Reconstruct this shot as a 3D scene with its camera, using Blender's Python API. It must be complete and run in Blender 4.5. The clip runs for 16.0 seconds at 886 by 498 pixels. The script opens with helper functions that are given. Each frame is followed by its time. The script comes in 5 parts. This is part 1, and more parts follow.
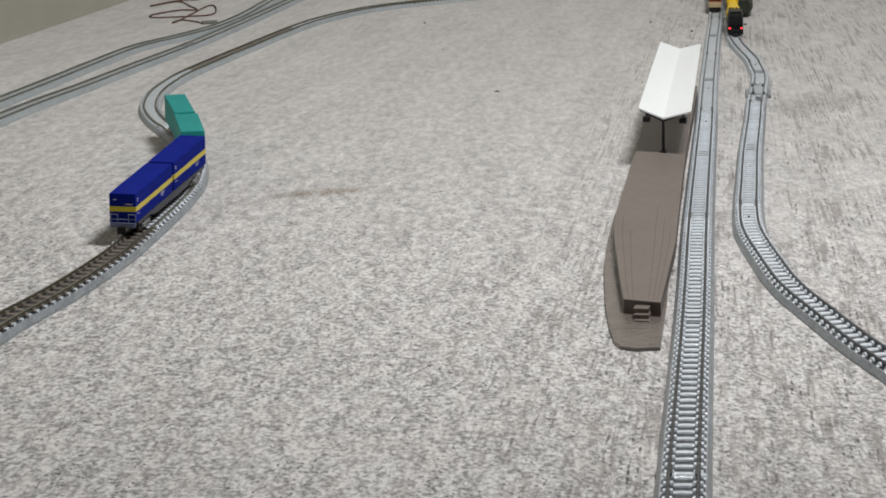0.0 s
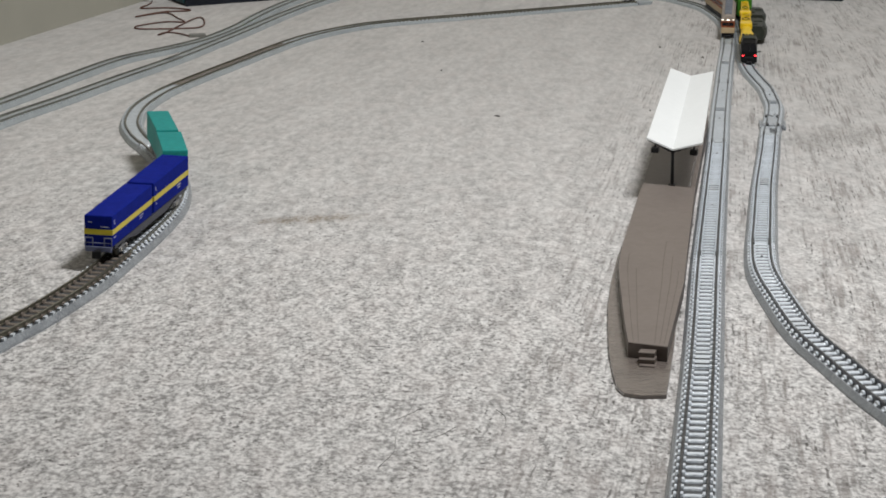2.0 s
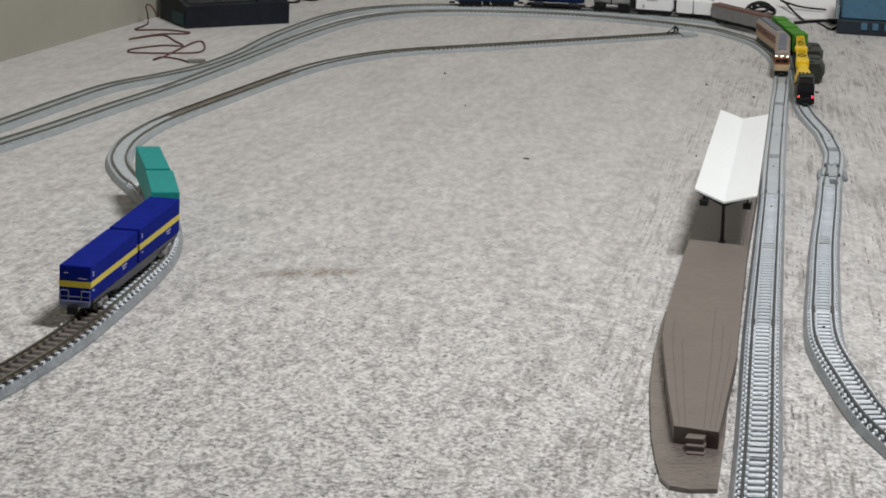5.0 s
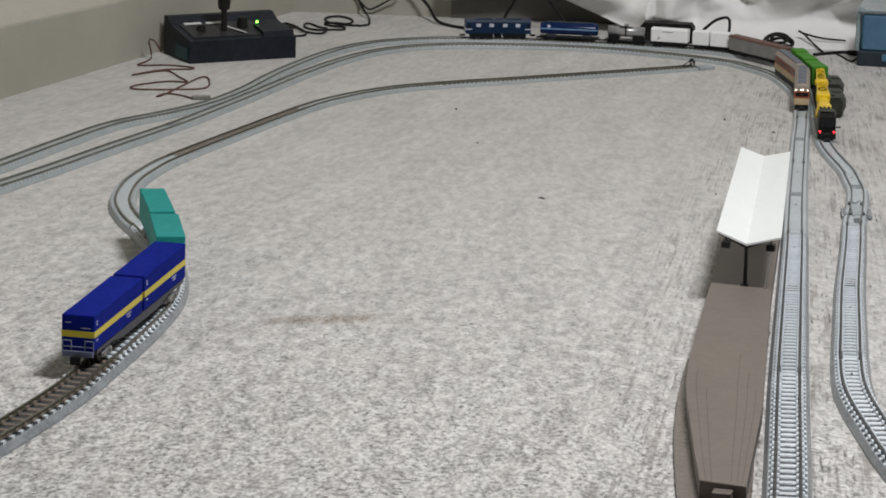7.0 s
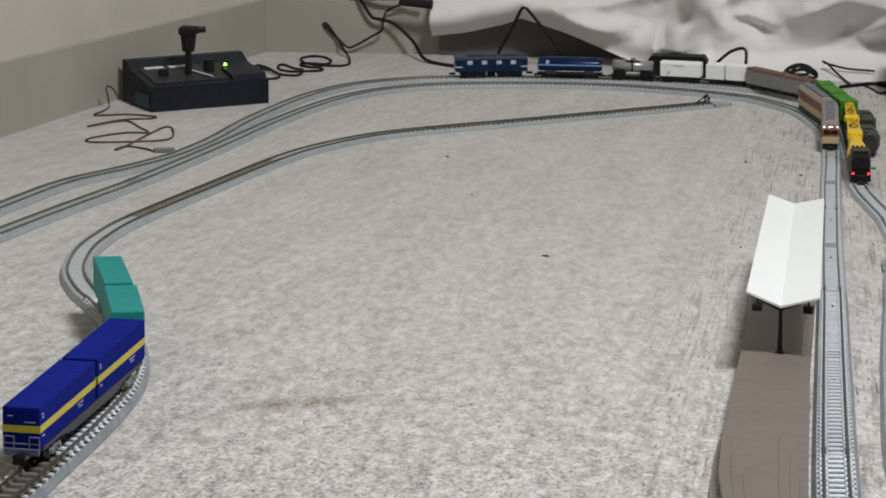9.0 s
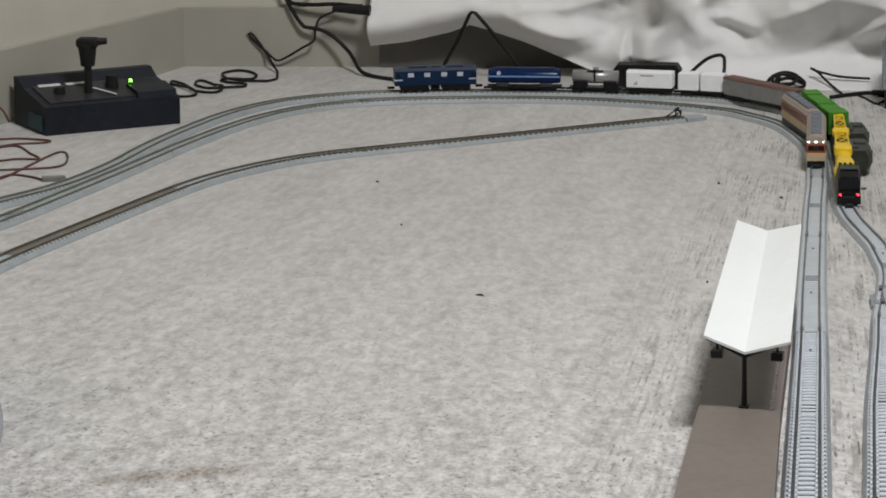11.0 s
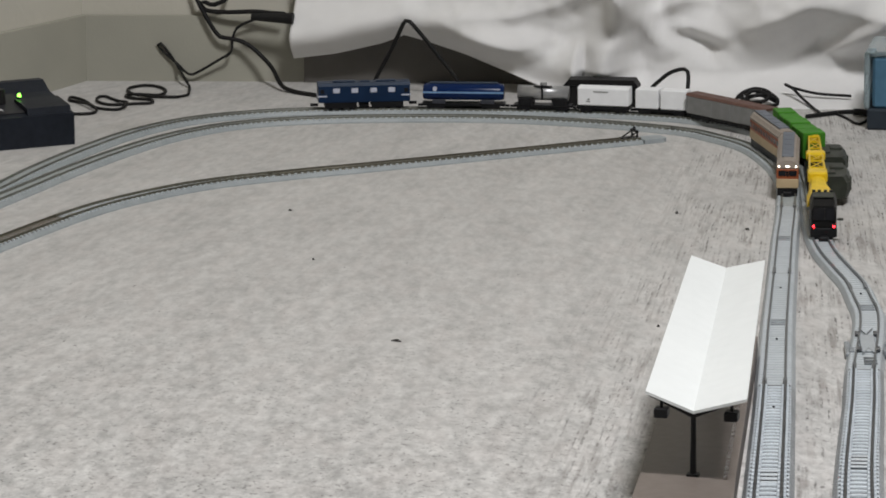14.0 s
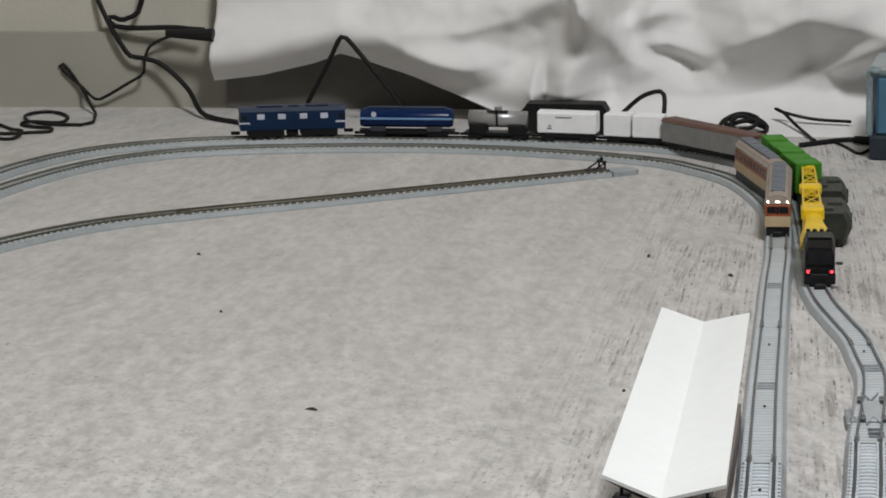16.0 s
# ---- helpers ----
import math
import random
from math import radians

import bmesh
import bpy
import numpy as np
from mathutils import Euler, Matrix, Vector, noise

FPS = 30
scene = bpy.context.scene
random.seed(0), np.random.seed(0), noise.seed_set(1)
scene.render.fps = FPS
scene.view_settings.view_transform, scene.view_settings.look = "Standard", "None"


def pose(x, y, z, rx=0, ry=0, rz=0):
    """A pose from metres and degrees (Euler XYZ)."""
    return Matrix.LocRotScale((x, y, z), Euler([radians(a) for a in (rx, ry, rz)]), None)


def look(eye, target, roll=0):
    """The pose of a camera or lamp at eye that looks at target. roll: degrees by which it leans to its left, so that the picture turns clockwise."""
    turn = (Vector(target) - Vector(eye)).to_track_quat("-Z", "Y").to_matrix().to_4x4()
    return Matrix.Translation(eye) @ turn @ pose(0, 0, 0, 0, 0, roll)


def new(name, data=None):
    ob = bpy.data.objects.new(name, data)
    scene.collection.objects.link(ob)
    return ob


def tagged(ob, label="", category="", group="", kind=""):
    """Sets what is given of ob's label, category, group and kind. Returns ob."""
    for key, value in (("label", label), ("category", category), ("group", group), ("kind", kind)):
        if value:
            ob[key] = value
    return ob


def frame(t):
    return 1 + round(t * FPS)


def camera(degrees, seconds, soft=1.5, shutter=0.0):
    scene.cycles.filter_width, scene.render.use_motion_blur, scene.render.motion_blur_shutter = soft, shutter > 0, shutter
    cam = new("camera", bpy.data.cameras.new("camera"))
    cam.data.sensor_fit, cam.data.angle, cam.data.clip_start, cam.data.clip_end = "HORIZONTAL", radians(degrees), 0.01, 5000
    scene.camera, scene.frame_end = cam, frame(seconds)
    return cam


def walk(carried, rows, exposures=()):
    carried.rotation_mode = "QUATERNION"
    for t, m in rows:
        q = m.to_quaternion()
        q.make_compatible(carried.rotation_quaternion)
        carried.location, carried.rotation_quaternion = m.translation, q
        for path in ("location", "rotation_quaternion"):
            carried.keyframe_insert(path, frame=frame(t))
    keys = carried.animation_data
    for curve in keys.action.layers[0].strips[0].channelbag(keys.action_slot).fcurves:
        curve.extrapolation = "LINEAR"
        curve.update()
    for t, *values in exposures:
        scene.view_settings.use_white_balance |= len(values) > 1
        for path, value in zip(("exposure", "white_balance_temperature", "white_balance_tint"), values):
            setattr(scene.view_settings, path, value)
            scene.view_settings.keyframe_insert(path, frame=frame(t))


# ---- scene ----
cam = camera(9.956, 16.0, soft=1.8)
PATH = [
    (0, look((0.4149, -2.2532, 0.6181), (0.02621, -0.34845, 0.14821), -0.711)),
    (0.5, look((0.4050, -2.2099, 0.6103), (0.01593, -0.30490, 0.14163), -0.558)),
    (1, look((0.3887, -2.1307, 0.5976), (-0.00085, -0.22618, 0.12752), 0.014)),
    (1.5, look((0.3864, -2.1210, 0.6013), (-0.00051, -0.21602, 0.13095), 0.474)),
    (2, look((0.3827, -2.1079, 0.5916), (-0.00215, -0.20094, 0.12749), 0.753)),
    (2.5, look((0.3686, -2.0548, 0.5807), (-0.01591, -0.14758, 0.11733), 1.064)),
    (3, look((0.3525, -1.9815, 0.5666), (-0.03427, -0.07477, 0.10333), 1.374)),
    (3.5, look((0.3495, -1.9728, 0.5640), (-0.03852, -0.06550, 0.10397), 1.771)),
    (4, look((0.3425, -1.9290, 0.5566), (-0.04744, -0.02201, 0.09669), 2.103)),
    (6.5, look((0.3025, -1.7593, 0.5359), (-0.08871, 0.14948, 0.08454), 1.563)),
    (7, look((0.3012, -1.7597, 0.5387), (-0.08984, 0.14926, 0.08804), 1.646)),
    (7.5, look((0.2921, -1.7279, 0.5372), (-0.09756, 0.18157, 0.08776), 1.605)),
    (8, look((0.2721, -1.6357, 0.5209), (-0.11779, 0.27439, 0.07421), 1.272)),
    (8.5, look((0.2472, -1.5296, 0.4988), (-0.13983, 0.38211, 0.05635), 0.850)),
    (9, look((0.2460, -1.4989, 0.4928), (-0.14174, 0.41350, 0.05424), 0.432)),
    (11.5, look((0.2329, -1.1619, 0.4225), (-0.17510, 0.74912, -0.00353), -0.500)),
    (12, look((0.2403, -1.1617, 0.4255), (-0.16708, 0.74976, 0.00104), -0.545)),
    (12.5, look((0.2285, -1.0794, 0.4081), (-0.17910, 0.83269, -0.01340), -0.602)),
    (13, look((0.2294, -1.0721, 0.4064), (-0.17637, 0.84054, -0.01472), -0.381)),
    (13.5, look((0.2323, -1.0721, 0.4064), (-0.17247, 0.84083, -0.01407), -0.263)),
    (14, look((0.2132, -0.9466, 0.3788), (-0.19549, 0.96625, -0.03808), -0.294)),
    (14.5, look((0.2026, -0.8624, 0.3611), (-0.20725, 1.05109, -0.05189), -0.381)),
    (15, look((0.1923, -0.7897, 0.3474), (-0.21677, 1.12479, -0.06187), -0.324)),
    (15.5, look((0.1844, -0.7325, 0.3355), (-0.22355, 1.18313, -0.06943), -0.373)),
    (16, look((0.1787, -0.6872, 0.3254), (-0.22981, 1.22920, -0.07507), -0.415)),
]
walk(cam, PATH)

# ---------------------------------------------------------------- light
world = bpy.data.worlds.new("room_world")
scene.world = world
world.use_nodes = True
world.node_tree.nodes["Background"].inputs[0].default_value = (0.90, 0.95, 1.0, 1)
world.node_tree.nodes["Background"].inputs[1].default_value = 0.18

lamp_data = bpy.data.lights.new("ceiling_lamp", "AREA")
lamp_data.shape, lamp_data.size = "DISK", 0.30
lamp_data.energy, lamp_data.color = 12.9, (0.985, 0.985, 1.0)
lamp = new("ceiling_lamp", lamp_data)
lamp.matrix_world = look((0.28, 0.21, 1.08), (0.0, 0.40, 0.0))
scene.view_settings.exposure = 0.0

# ---------------------------------------------------------------- materials
def node_mat(name, dark, light, scale=300.0, rough=0.5, metal=0.0, bump=0.0, bump_scale=900.0, stretch=(1, 1, 1),
             detail=4.0, spread=(0.35, 0.65), spec=0.5, per_object=0.0, coarse_part=0.45):
    """Two colours mixed by a grain noise and a coarse one; optional fine relief."""
    m = bpy.data.materials.new(name)
    m.use_nodes = True
    nt = m.node_tree
    bsdf = nt.nodes["Principled BSDF"]
    geo = nt.nodes.new("ShaderNodeNewGeometry")
    mapping = nt.nodes.new("ShaderNodeMapping")
    mapping.inputs["Scale"].default_value = stretch
    nt.links.new(geo.outputs["Position"], mapping.inputs["Vector"])
    fine = nt.nodes.new("ShaderNodeTexNoise")
    fine.inputs["Scale"].default_value, fine.inputs["Detail"].default_value = scale, detail
    coarse = nt.nodes.new("ShaderNodeTexNoise")
    coarse.inputs["Scale"].default_value, coarse.inputs["Detail"].default_value = scale * 0.12, 3.0
    for n in (fine, coarse):
        nt.links.new(mapping.outputs["Vector"], n.inputs["Vector"])
    add = nt.nodes.new("ShaderNodeMath")
    add.operation = "MULTIPLY_ADD"
    nt.links.new(coarse.outputs["Fac"], add.inputs[0])
    add.inputs[1].default_value = coarse_part
    scaled = nt.nodes.new("ShaderNodeMath")
    scaled.operation = "MULTIPLY"
    scaled.inputs[1].default_value = 1.0 - coarse_part
    nt.links.new(fine.outputs["Fac"], scaled.inputs[0])
    nt.links.new(scaled.outputs[0], add.inputs[2])
    ramp = nt.nodes.new("ShaderNodeValToRGB")
    ramp.color_ramp.elements[0].position, ramp.color_ramp.elements[1].position = spread
    ramp.color_ramp.elements[0].color, ramp.color_ramp.elements[1].color = (*dark, 1), (*light, 1)
    nt.links.new(add.outputs[0], ramp.inputs["Fac"])
    colour = ramp.outputs["Color"]
    if per_object:
        info = nt.nodes.new("ShaderNodeObjectInfo")
        bright = nt.nodes.new("ShaderNodeMapRange")
        bright.inputs["To Min"].default_value, bright.inputs["To Max"].default_value = 1 - per_object, 1 + per_object
        nt.links.new(info.outputs["Random"], bright.inputs["Value"])
        hsv = nt.nodes.new("ShaderNodeHueSaturation")
        nt.links.new(bright.outputs[0], hsv.inputs["Value"])
        nt.links.new(colour, hsv.inputs["Color"])
        colour = hsv.outputs["Color"]
    nt.links.new(colour, bsdf.inputs["Base Color"])
    bsdf.inputs["Roughness"].default_value, bsdf.inputs["Metallic"].default_value = rough, metal
    bsdf.inputs["Specular IOR Level"].default_value = spec
    if bump:
        tex = nt.nodes.new("ShaderNodeTexNoise")
        tex.inputs["Scale"].default_value, tex.inputs["Detail"].default_value = bump_scale, 3.0
        nt.links.new(mapping.outputs["Vector"], tex.inputs["Vector"])
        b = nt.nodes.new("ShaderNodeBump")
        b.inputs["Strength"].default_value, b.inputs["Distance"].default_value = bump, 0.0006
        nt.links.new(tex.outputs["Fac"], b.inputs["Height"])
        nt.links.new(b.outputs["Normal"], bsdf.inputs["Normal"])
    return m


def glow_mat(name, colour, strength):
    m = bpy.data.materials.new(name)
    m.use_nodes = True
    bsdf = m.node_tree.nodes["Principled BSDF"]
    bsdf.inputs["Base Color"].default_value = (*colour, 1)
    bsdf.inputs["Emission Color"].default_value = (*colour, 1)
    bsdf.inputs["Emission Strength"].default_value = strength
    return m


def paint(name, c, rough=0.4, vary=0.12, spec=0.2, **kw):
    """A moulded or painted plastic with slight unevenness."""
    return node_mat(name, tuple(v * (1 - vary) for v in c), tuple(min(1, v * (1 + vary)) for v in c), rough=rough, spec=spec, **kw)


class Nodes:
    """Short hand for chains of maths and noise nodes in one material."""

    def __init__(self, nt):
        self.nt = nt

    def put(self, socket, value):
        if isinstance(value, (int, float, tuple)):
            socket.default_value = value
        else:
            self.nt.links.new(value, socket)

    def math(self, op, a, b=0.0):
        n = self.nt.nodes.new("ShaderNodeMath")
        n.operation = op
        self.put(n.inputs[0], a), self.put(n.inputs[1], b)
        return n.outputs[0]

    def ramp(self, value, lo, hi, out=(0.0, 1.0)):
        n = self.nt.nodes.new("ShaderNodeMapRange")
        n.interpolation_type = "SMOOTHSTEP"
        self.put(n.inputs["Value"], value)
        n.inputs["From Min"].default_value, n.inputs["From Max"].default_value = lo, hi
        n.inputs["To Min"].default_value, n.inputs["To Max"].default_value = out
        return n.outputs[0]

    def vec(self, x, y, z=0.0):
        n = self.nt.nodes.new("ShaderNodeCombineXYZ")
        for s, v in zip(n.inputs, (x, y, z)):
            self.put(s, v)
        return n.outputs[0]

    def noise(self, vector, scale, detail=3.0, rough=0.5):
        n = self.nt.nodes.new("ShaderNodeTexNoise")
        n.inputs["Scale"].default_value, n.inputs["Detail"].default_value, n.inputs["Roughness"].default_value = scale, detail, rough
        self.nt.links.new(vector, n.inputs["Vector"])
        return n.outputs["Fac"]

    def mix(self, fac, a, b):
        n = self.nt.nodes.new("ShaderNodeMix")
        n.data_type = "RGBA"
        self.put(n.inputs["Factor"], fac), self.put(n.inputs["A"], a), self.put(n.inputs["B"], b)
        return n.outputs["Result"]


def carpet_material():
    """Needle felt: pale and mid grey fibres, dark flecks, worn cord lines and two stains; the pile gets finer away from the door."""
    m = bpy.data.materials.new("carpet")
    m.use_nodes = True
    nt = m.node_tree
    bsdf = nt.nodes["Principled BSDF"]
    k = Nodes(nt)
    geo = nt.nodes.new("ShaderNodeNewGeometry")
    sep = nt.nodes.new("ShaderNodeSeparateXYZ")
    nt.links.new(geo.outputs["Position"], sep.inputs["Vector"])
    x, y = sep.outputs["X"], sep.outputs["Y"]
    s = k.math("MAXIMUM", k.math("SUBTRACT", 1.19, k.math("MULTIPLY", y, 0.76)), 0.2)
    u = k.math("DIVIDE", k.math("ADD", x, 0.139), s)
    v = k.math("MULTIPLY", k.math("LOGARITHM", s, math.e), -0.325)
    pile = k.vec(u, v)
    across = k.math("DIVIDE", k.math("ADD", x, 0.29), s)
    near = k.ramp(y, 0.92, 0.05, (0.0, 1.0))
    mottle = k.noise(k.vec(across, k.math("MULTIPLY", v, 1.9)), 200.0, 4.0, 0.60)
    fibre = k.noise(k.vec(across, k.math("MULTIPLY", v, 2.1)), 520.0, 3.0, 0.6)
    broad = k.noise(pile, 30.0, 4.0, 0.6)
    swing = k.math("MULTIPLY", k.math("SUBTRACT", k.ramp(mottle, 0.33, 0.67), 0.5), k.math("ADD", 0.10, k.math("MULTIPLY", near, 0.48)))
    swing = k.math("ADD", swing, k.math("MULTIPLY", k.math("SUBTRACT", k.ramp(fibre, 0.30, 0.70), 0.5), k.math("ADD", 0.02, k.math("MULTIPLY", k.math("MULTIPLY", near, k.math("MULTIPLY", near, near)), 0.95))))
    swing = k.math("ADD", swing, k.math("MULTIPLY", k.math("SUBTRACT", broad, 0.5), 0.55))
    clump = k.noise(k.vec(across, k.math("MULTIPLY", v, 1.5)), 125.0, 2.0, 0.5)
    swing = k.math("ADD", swing, k.math("MULTIPLY", k.math("SUBTRACT", k.ramp(clump, 0.32, 0.68), 0.5), k.math("ADD", 0.15, k.math("MULTIPLY", near, 0.12))))
    streak = k.noise(k.vec(u, k.math("MULTIPLY", v, 0.10)), 230.0, 3.0, 0.6)
    swing = k.math("ADD", swing, k.math("MULTIPLY", k.math("SUBTRACT", streak, 0.5), 0.17))
    grey = k.mix(k.math("ADD", k.math("SUBTRACT", 0.58, k.math("MULTIPLY", near, 0.04)), swing), (0.26, 0.253, 0.243, 1), (0.695, 0.68, 0.656, 1))
    dashes = k.ramp(k.noise(k.vec(across, k.math("MULTIPLY", v, 2.6)), 430.0, 2.0, 0.55), 0.57, 0.66)
    dashes = k.math("MULTIPLY", dashes, k.math("ADD", 0.08, k.math("MULTIPLY", near, 0.86)))
    dashes = k.math("MULTIPLY", dashes, k.ramp(k.noise(pile, 70.0, 3.0), 0.40, 0.58, (0.35, 1.0)))
    grey = k.mix(dashes, grey, (0.13, 0.125, 0.118, 1))
    bent = k.math("ADD", u, k.math("MULTIPLY", k.noise(pile, 60.0, 2.0), 0.0022))
    cord = k.ramp(k.math("SINE", k.math("MULTIPLY", bent, 2 * math.pi / 0.0031)), 0.05, 0.85)
    dash = k.ramp(k.noise(k.vec(k.math("MULTIPLY", u, 0.9), v), 520.0, 1.0), 0.44, 0.62)
    worn = k.math("MULTIPLY", k.ramp(u, 0.05, 0.145, (0.05, 1.0)), k.ramp(k.noise(k.vec(u, k.math("MULTIPLY", v, 1.5)), 34.0, 4.0, 0.6), 0.37, 0.58))
    cord = k.math("MULTIPLY", k.math("MULTIPLY", cord, dash), worn)
    cord = k.math("MULTIPLY", cord, k.ramp(k.noise(k.vec(k.math("MULTIPLY", u, 1.6), k.math("MULTIPLY", v, 0.8)), 120.0, 3.0, 0.65), 0.42, 0.60))
    grey = k.mix(k.math("MULTIPLY", cord, 0.95), grey, (0.085, 0.079, 0.073, 1))
    smear = k.math("MULTIPLY", worn, k.ramp(k.noise(k.vec(k.math("MULTIPLY", u, 1.5), k.math("MULTIPLY", v, 0.30)), 170.0, 3.0, 0.65), 0.48, 0.64, (0.0, 0.66)))
    grey = k.mix(smear, grey, (0.22, 0.20, 0.185, 1))
    tint = k.math("MULTIPLY", k.ramp(k.noise(k.vec(across, k.math("MULTIPLY", v, 1.4)), 75.0, 3.0), 0.42, 0.66), 0.16)
    grey = k.mix(tint, grey, (0.60, 0.545, 0.515, 1))
    specks = k.math("MULTIPLY", k.ramp(k.noise(k.vec(u, k.math("MULTIPLY", v, 1.6)), 260.0, 1.0), 0.78, 0.81), 0.5)
    grey = k.mix(specks, grey, (0.06, 0.055, 0.05, 1))
    for cx, cy, rx, ry, tint, amount in ((-0.186, 0.371, 0.036, 0.013, (0.18, 0.14, 0.09, 1), 0.8), (0.052, 0.640, 0.034, 0.046, (0.15, 0.14, 0.125, 1), 0.55),
                                         (-0.330, 1.0, 0.02, 0.02, (0.3, 0.26, 0.2, 1), 0.2)):
        dx = k.math("DIVIDE", k.math("SUBTRACT", x, cx), rx)
        dy = k.math("DIVIDE", k.math("SUBTRACT", k.math("SUBTRACT", y, cy), k.math("MULTIPLY", k.math("SUBTRACT", x, cx), 0.45)), ry)
        r = k.math("ADD", k.math("MULTIPLY", dx, dx), k.math("MULTIPLY", dy, dy))
        r = k.math("ADD", r, k.math("MULTIPLY", k.noise(pile, 150.0, 4.0, 0.7), 2.4))
        grey = k.mix(k.math("MULTIPLY", k.math("MULTIPLY", k.ramp(r, 2.1, 1.0), amount), k.ramp(fibre, 0.40, 0.60, (0.3, 1.0))), grey, tint)
    nt.links.new(grey, bsdf.inputs["Base Color"])
    bsdf.inputs["Roughness"].default_value, bsdf.inputs["Specular IOR Level"].default_value = 0.95, 0.04
    bump = nt.nodes.new("ShaderNodeBump")
    bump.inputs["Strength"].default_value, bump.inputs["Distance"].default_value = 0.22, 0.0005
    nt.links.new(k.noise(k.vec(u, k.math("MULTIPLY", v, 1.7)), 520.0, 3.0, 0.6), bump.inputs["Height"])
    nt.links.new(bump.outputs["Normal"], bsdf.inputs["Normal"])
    return m


M = {}
M["carpet"] = carpet_material()
M["wall"] = node_mat("cream_wall", (0.52, 0.498, 0.43), (0.59, 0.563, 0.487), scale=30, rough=0.8, bump=0.25, bump_scale=420)
M["band"] = node_mat("skirting_paint", (0.345, 0.336, 0.282), (0.41, 0.397, 0.332), scale=25, rough=0.6, bump=0.1)
# unseen ceiling, kept grey so that less bounce light fills the shadows
M["ceiling"] = node_mat("darkened_ceiling", (0.36, 0.36, 0.35), (0.42, 0.42, 0.41), scale=40, rough=0.9)
M["cloth"] = node_mat("white_cotton", (0.74, 0.73, 0.717), (0.81, 0.80, 0.787), scale=90, rough=0.85, bump=0.06, bump_scale=1500)
M["taupe"] = node_mat("taupe_board", (0.15, 0.14, 0.128), (0.19, 0.18, 0.165), scale=60, rough=0.7)
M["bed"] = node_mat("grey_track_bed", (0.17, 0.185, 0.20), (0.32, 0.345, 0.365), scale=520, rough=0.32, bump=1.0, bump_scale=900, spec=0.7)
# two dark colours for painted shade in track gaps, also for slots and holes
M["gap"] = node_mat("shaded_gap_between_sleepers", (0.03, 0.034, 0.039), (0.08, 0.087, 0.095), scale=700, rough=0.35, bump=0.6, bump_scale=1200)
M["gap_shade"] = node_mat("dark_gap_shade", (0.018, 0.021, 0.025), (0.06, 0.066, 0.073), scale=900, rough=0.4, bump=0.6, bump_scale=1200)
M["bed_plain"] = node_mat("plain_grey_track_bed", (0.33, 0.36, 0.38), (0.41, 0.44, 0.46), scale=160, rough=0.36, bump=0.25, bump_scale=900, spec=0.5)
# near glints are put into this pale base; tie_mid is the toned-down copy
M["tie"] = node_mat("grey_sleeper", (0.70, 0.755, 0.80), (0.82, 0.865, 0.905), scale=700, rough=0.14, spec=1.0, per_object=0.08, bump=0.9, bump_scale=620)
# back-loop copies of bed and sleeper, dimmed because less light reaches there
M["bed_back"] = node_mat("dimmed_grey_track_bed", (0.29, 0.32, 0.33), (0.37, 0.40, 0.41), scale=160, rough=0.5, bump=0.25, bump_scale=900)
M["tie_back"] = node_mat("dimmed_grey_sleeper", (0.35, 0.38, 0.38), (0.43, 0.46, 0.455), scale=300, rough=0.35)
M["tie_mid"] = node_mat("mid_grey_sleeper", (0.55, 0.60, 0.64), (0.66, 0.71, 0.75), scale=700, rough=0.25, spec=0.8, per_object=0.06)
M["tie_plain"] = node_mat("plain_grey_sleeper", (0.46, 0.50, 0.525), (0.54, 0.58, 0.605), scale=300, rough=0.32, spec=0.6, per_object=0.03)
M["tie_dark"] = node_mat("dark_sleeper", (0.045, 0.047, 0.050), (0.08, 0.085, 0.09), scale=700, rough=0.4)
M["tie_wood"] = node_mat("brown_sleeper", (0.13, 0.108, 0.088), (0.205, 0.172, 0.142), scale=700, rough=0.5, per_object=0.15)
M["rail"] = node_mat("nickel_rail", (0.060, 0.062, 0.066), (0.115, 0.12, 0.128), scale=900, rough=0.4, metal=0.7)
M["rail_mid"] = node_mat("lighter_nickel_rail", (0.13, 0.137, 0.145), (0.21, 0.22, 0.23), scale=900, rough=0.4, metal=0.6)
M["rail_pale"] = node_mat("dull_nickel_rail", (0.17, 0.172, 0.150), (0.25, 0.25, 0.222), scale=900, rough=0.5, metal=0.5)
M["rail_brass"] = node_mat("brassy_rail", (0.16, 0.152, 0.118), (0.24, 0.228, 0.18), scale=900, rough=0.35, metal=0.8)
M["plat"] = node_mat("brown_grey_platform", (0.150, 0.124, 0.108), (0.188, 0.156, 0.136), scale=260, rough=0.45, bump=0.12, bump_scale=700)
M["plat_line"] = node_mat("platform_groove", (0.115, 0.096, 0.084), (0.145, 0.12, 0.105), scale=260, rough=0.6)
M["plat_base"] = node_mat("rough_platform_base", (0.12, 0.10, 0.09), (0.19, 0.16, 0.14), scale=420, rough=0.26, bump=1.0, bump_scale=330, spec=1.0)
M["roof"] = node_mat("white_roof", (0.86, 0.885, 0.88), (0.90, 0.925, 0.92), scale=200, rough=0.4)
M["black"] = paint("black_plastic", (0.012, 0.012, 0.013), 0.4)
M["soft_black"] = paint("black_rubber", (0.013, 0.0125, 0.0125), 0.55)
M["blue"] = paint("deep_blue_container", (0.008, 0.017, 0.205), 0.6, 0.15, spec=0.01)
M["yellow"] = paint("yellow_band", (0.60, 0.50, 0.045), 0.4)
M["teal"] = paint("teal_container", (0.022, 0.270, 0.250), 0.5, spec=0.06)
M["grey_frame"] = paint("grey_wagon_frame", (0.20, 0.20, 0.205), 0.4, 0.3)
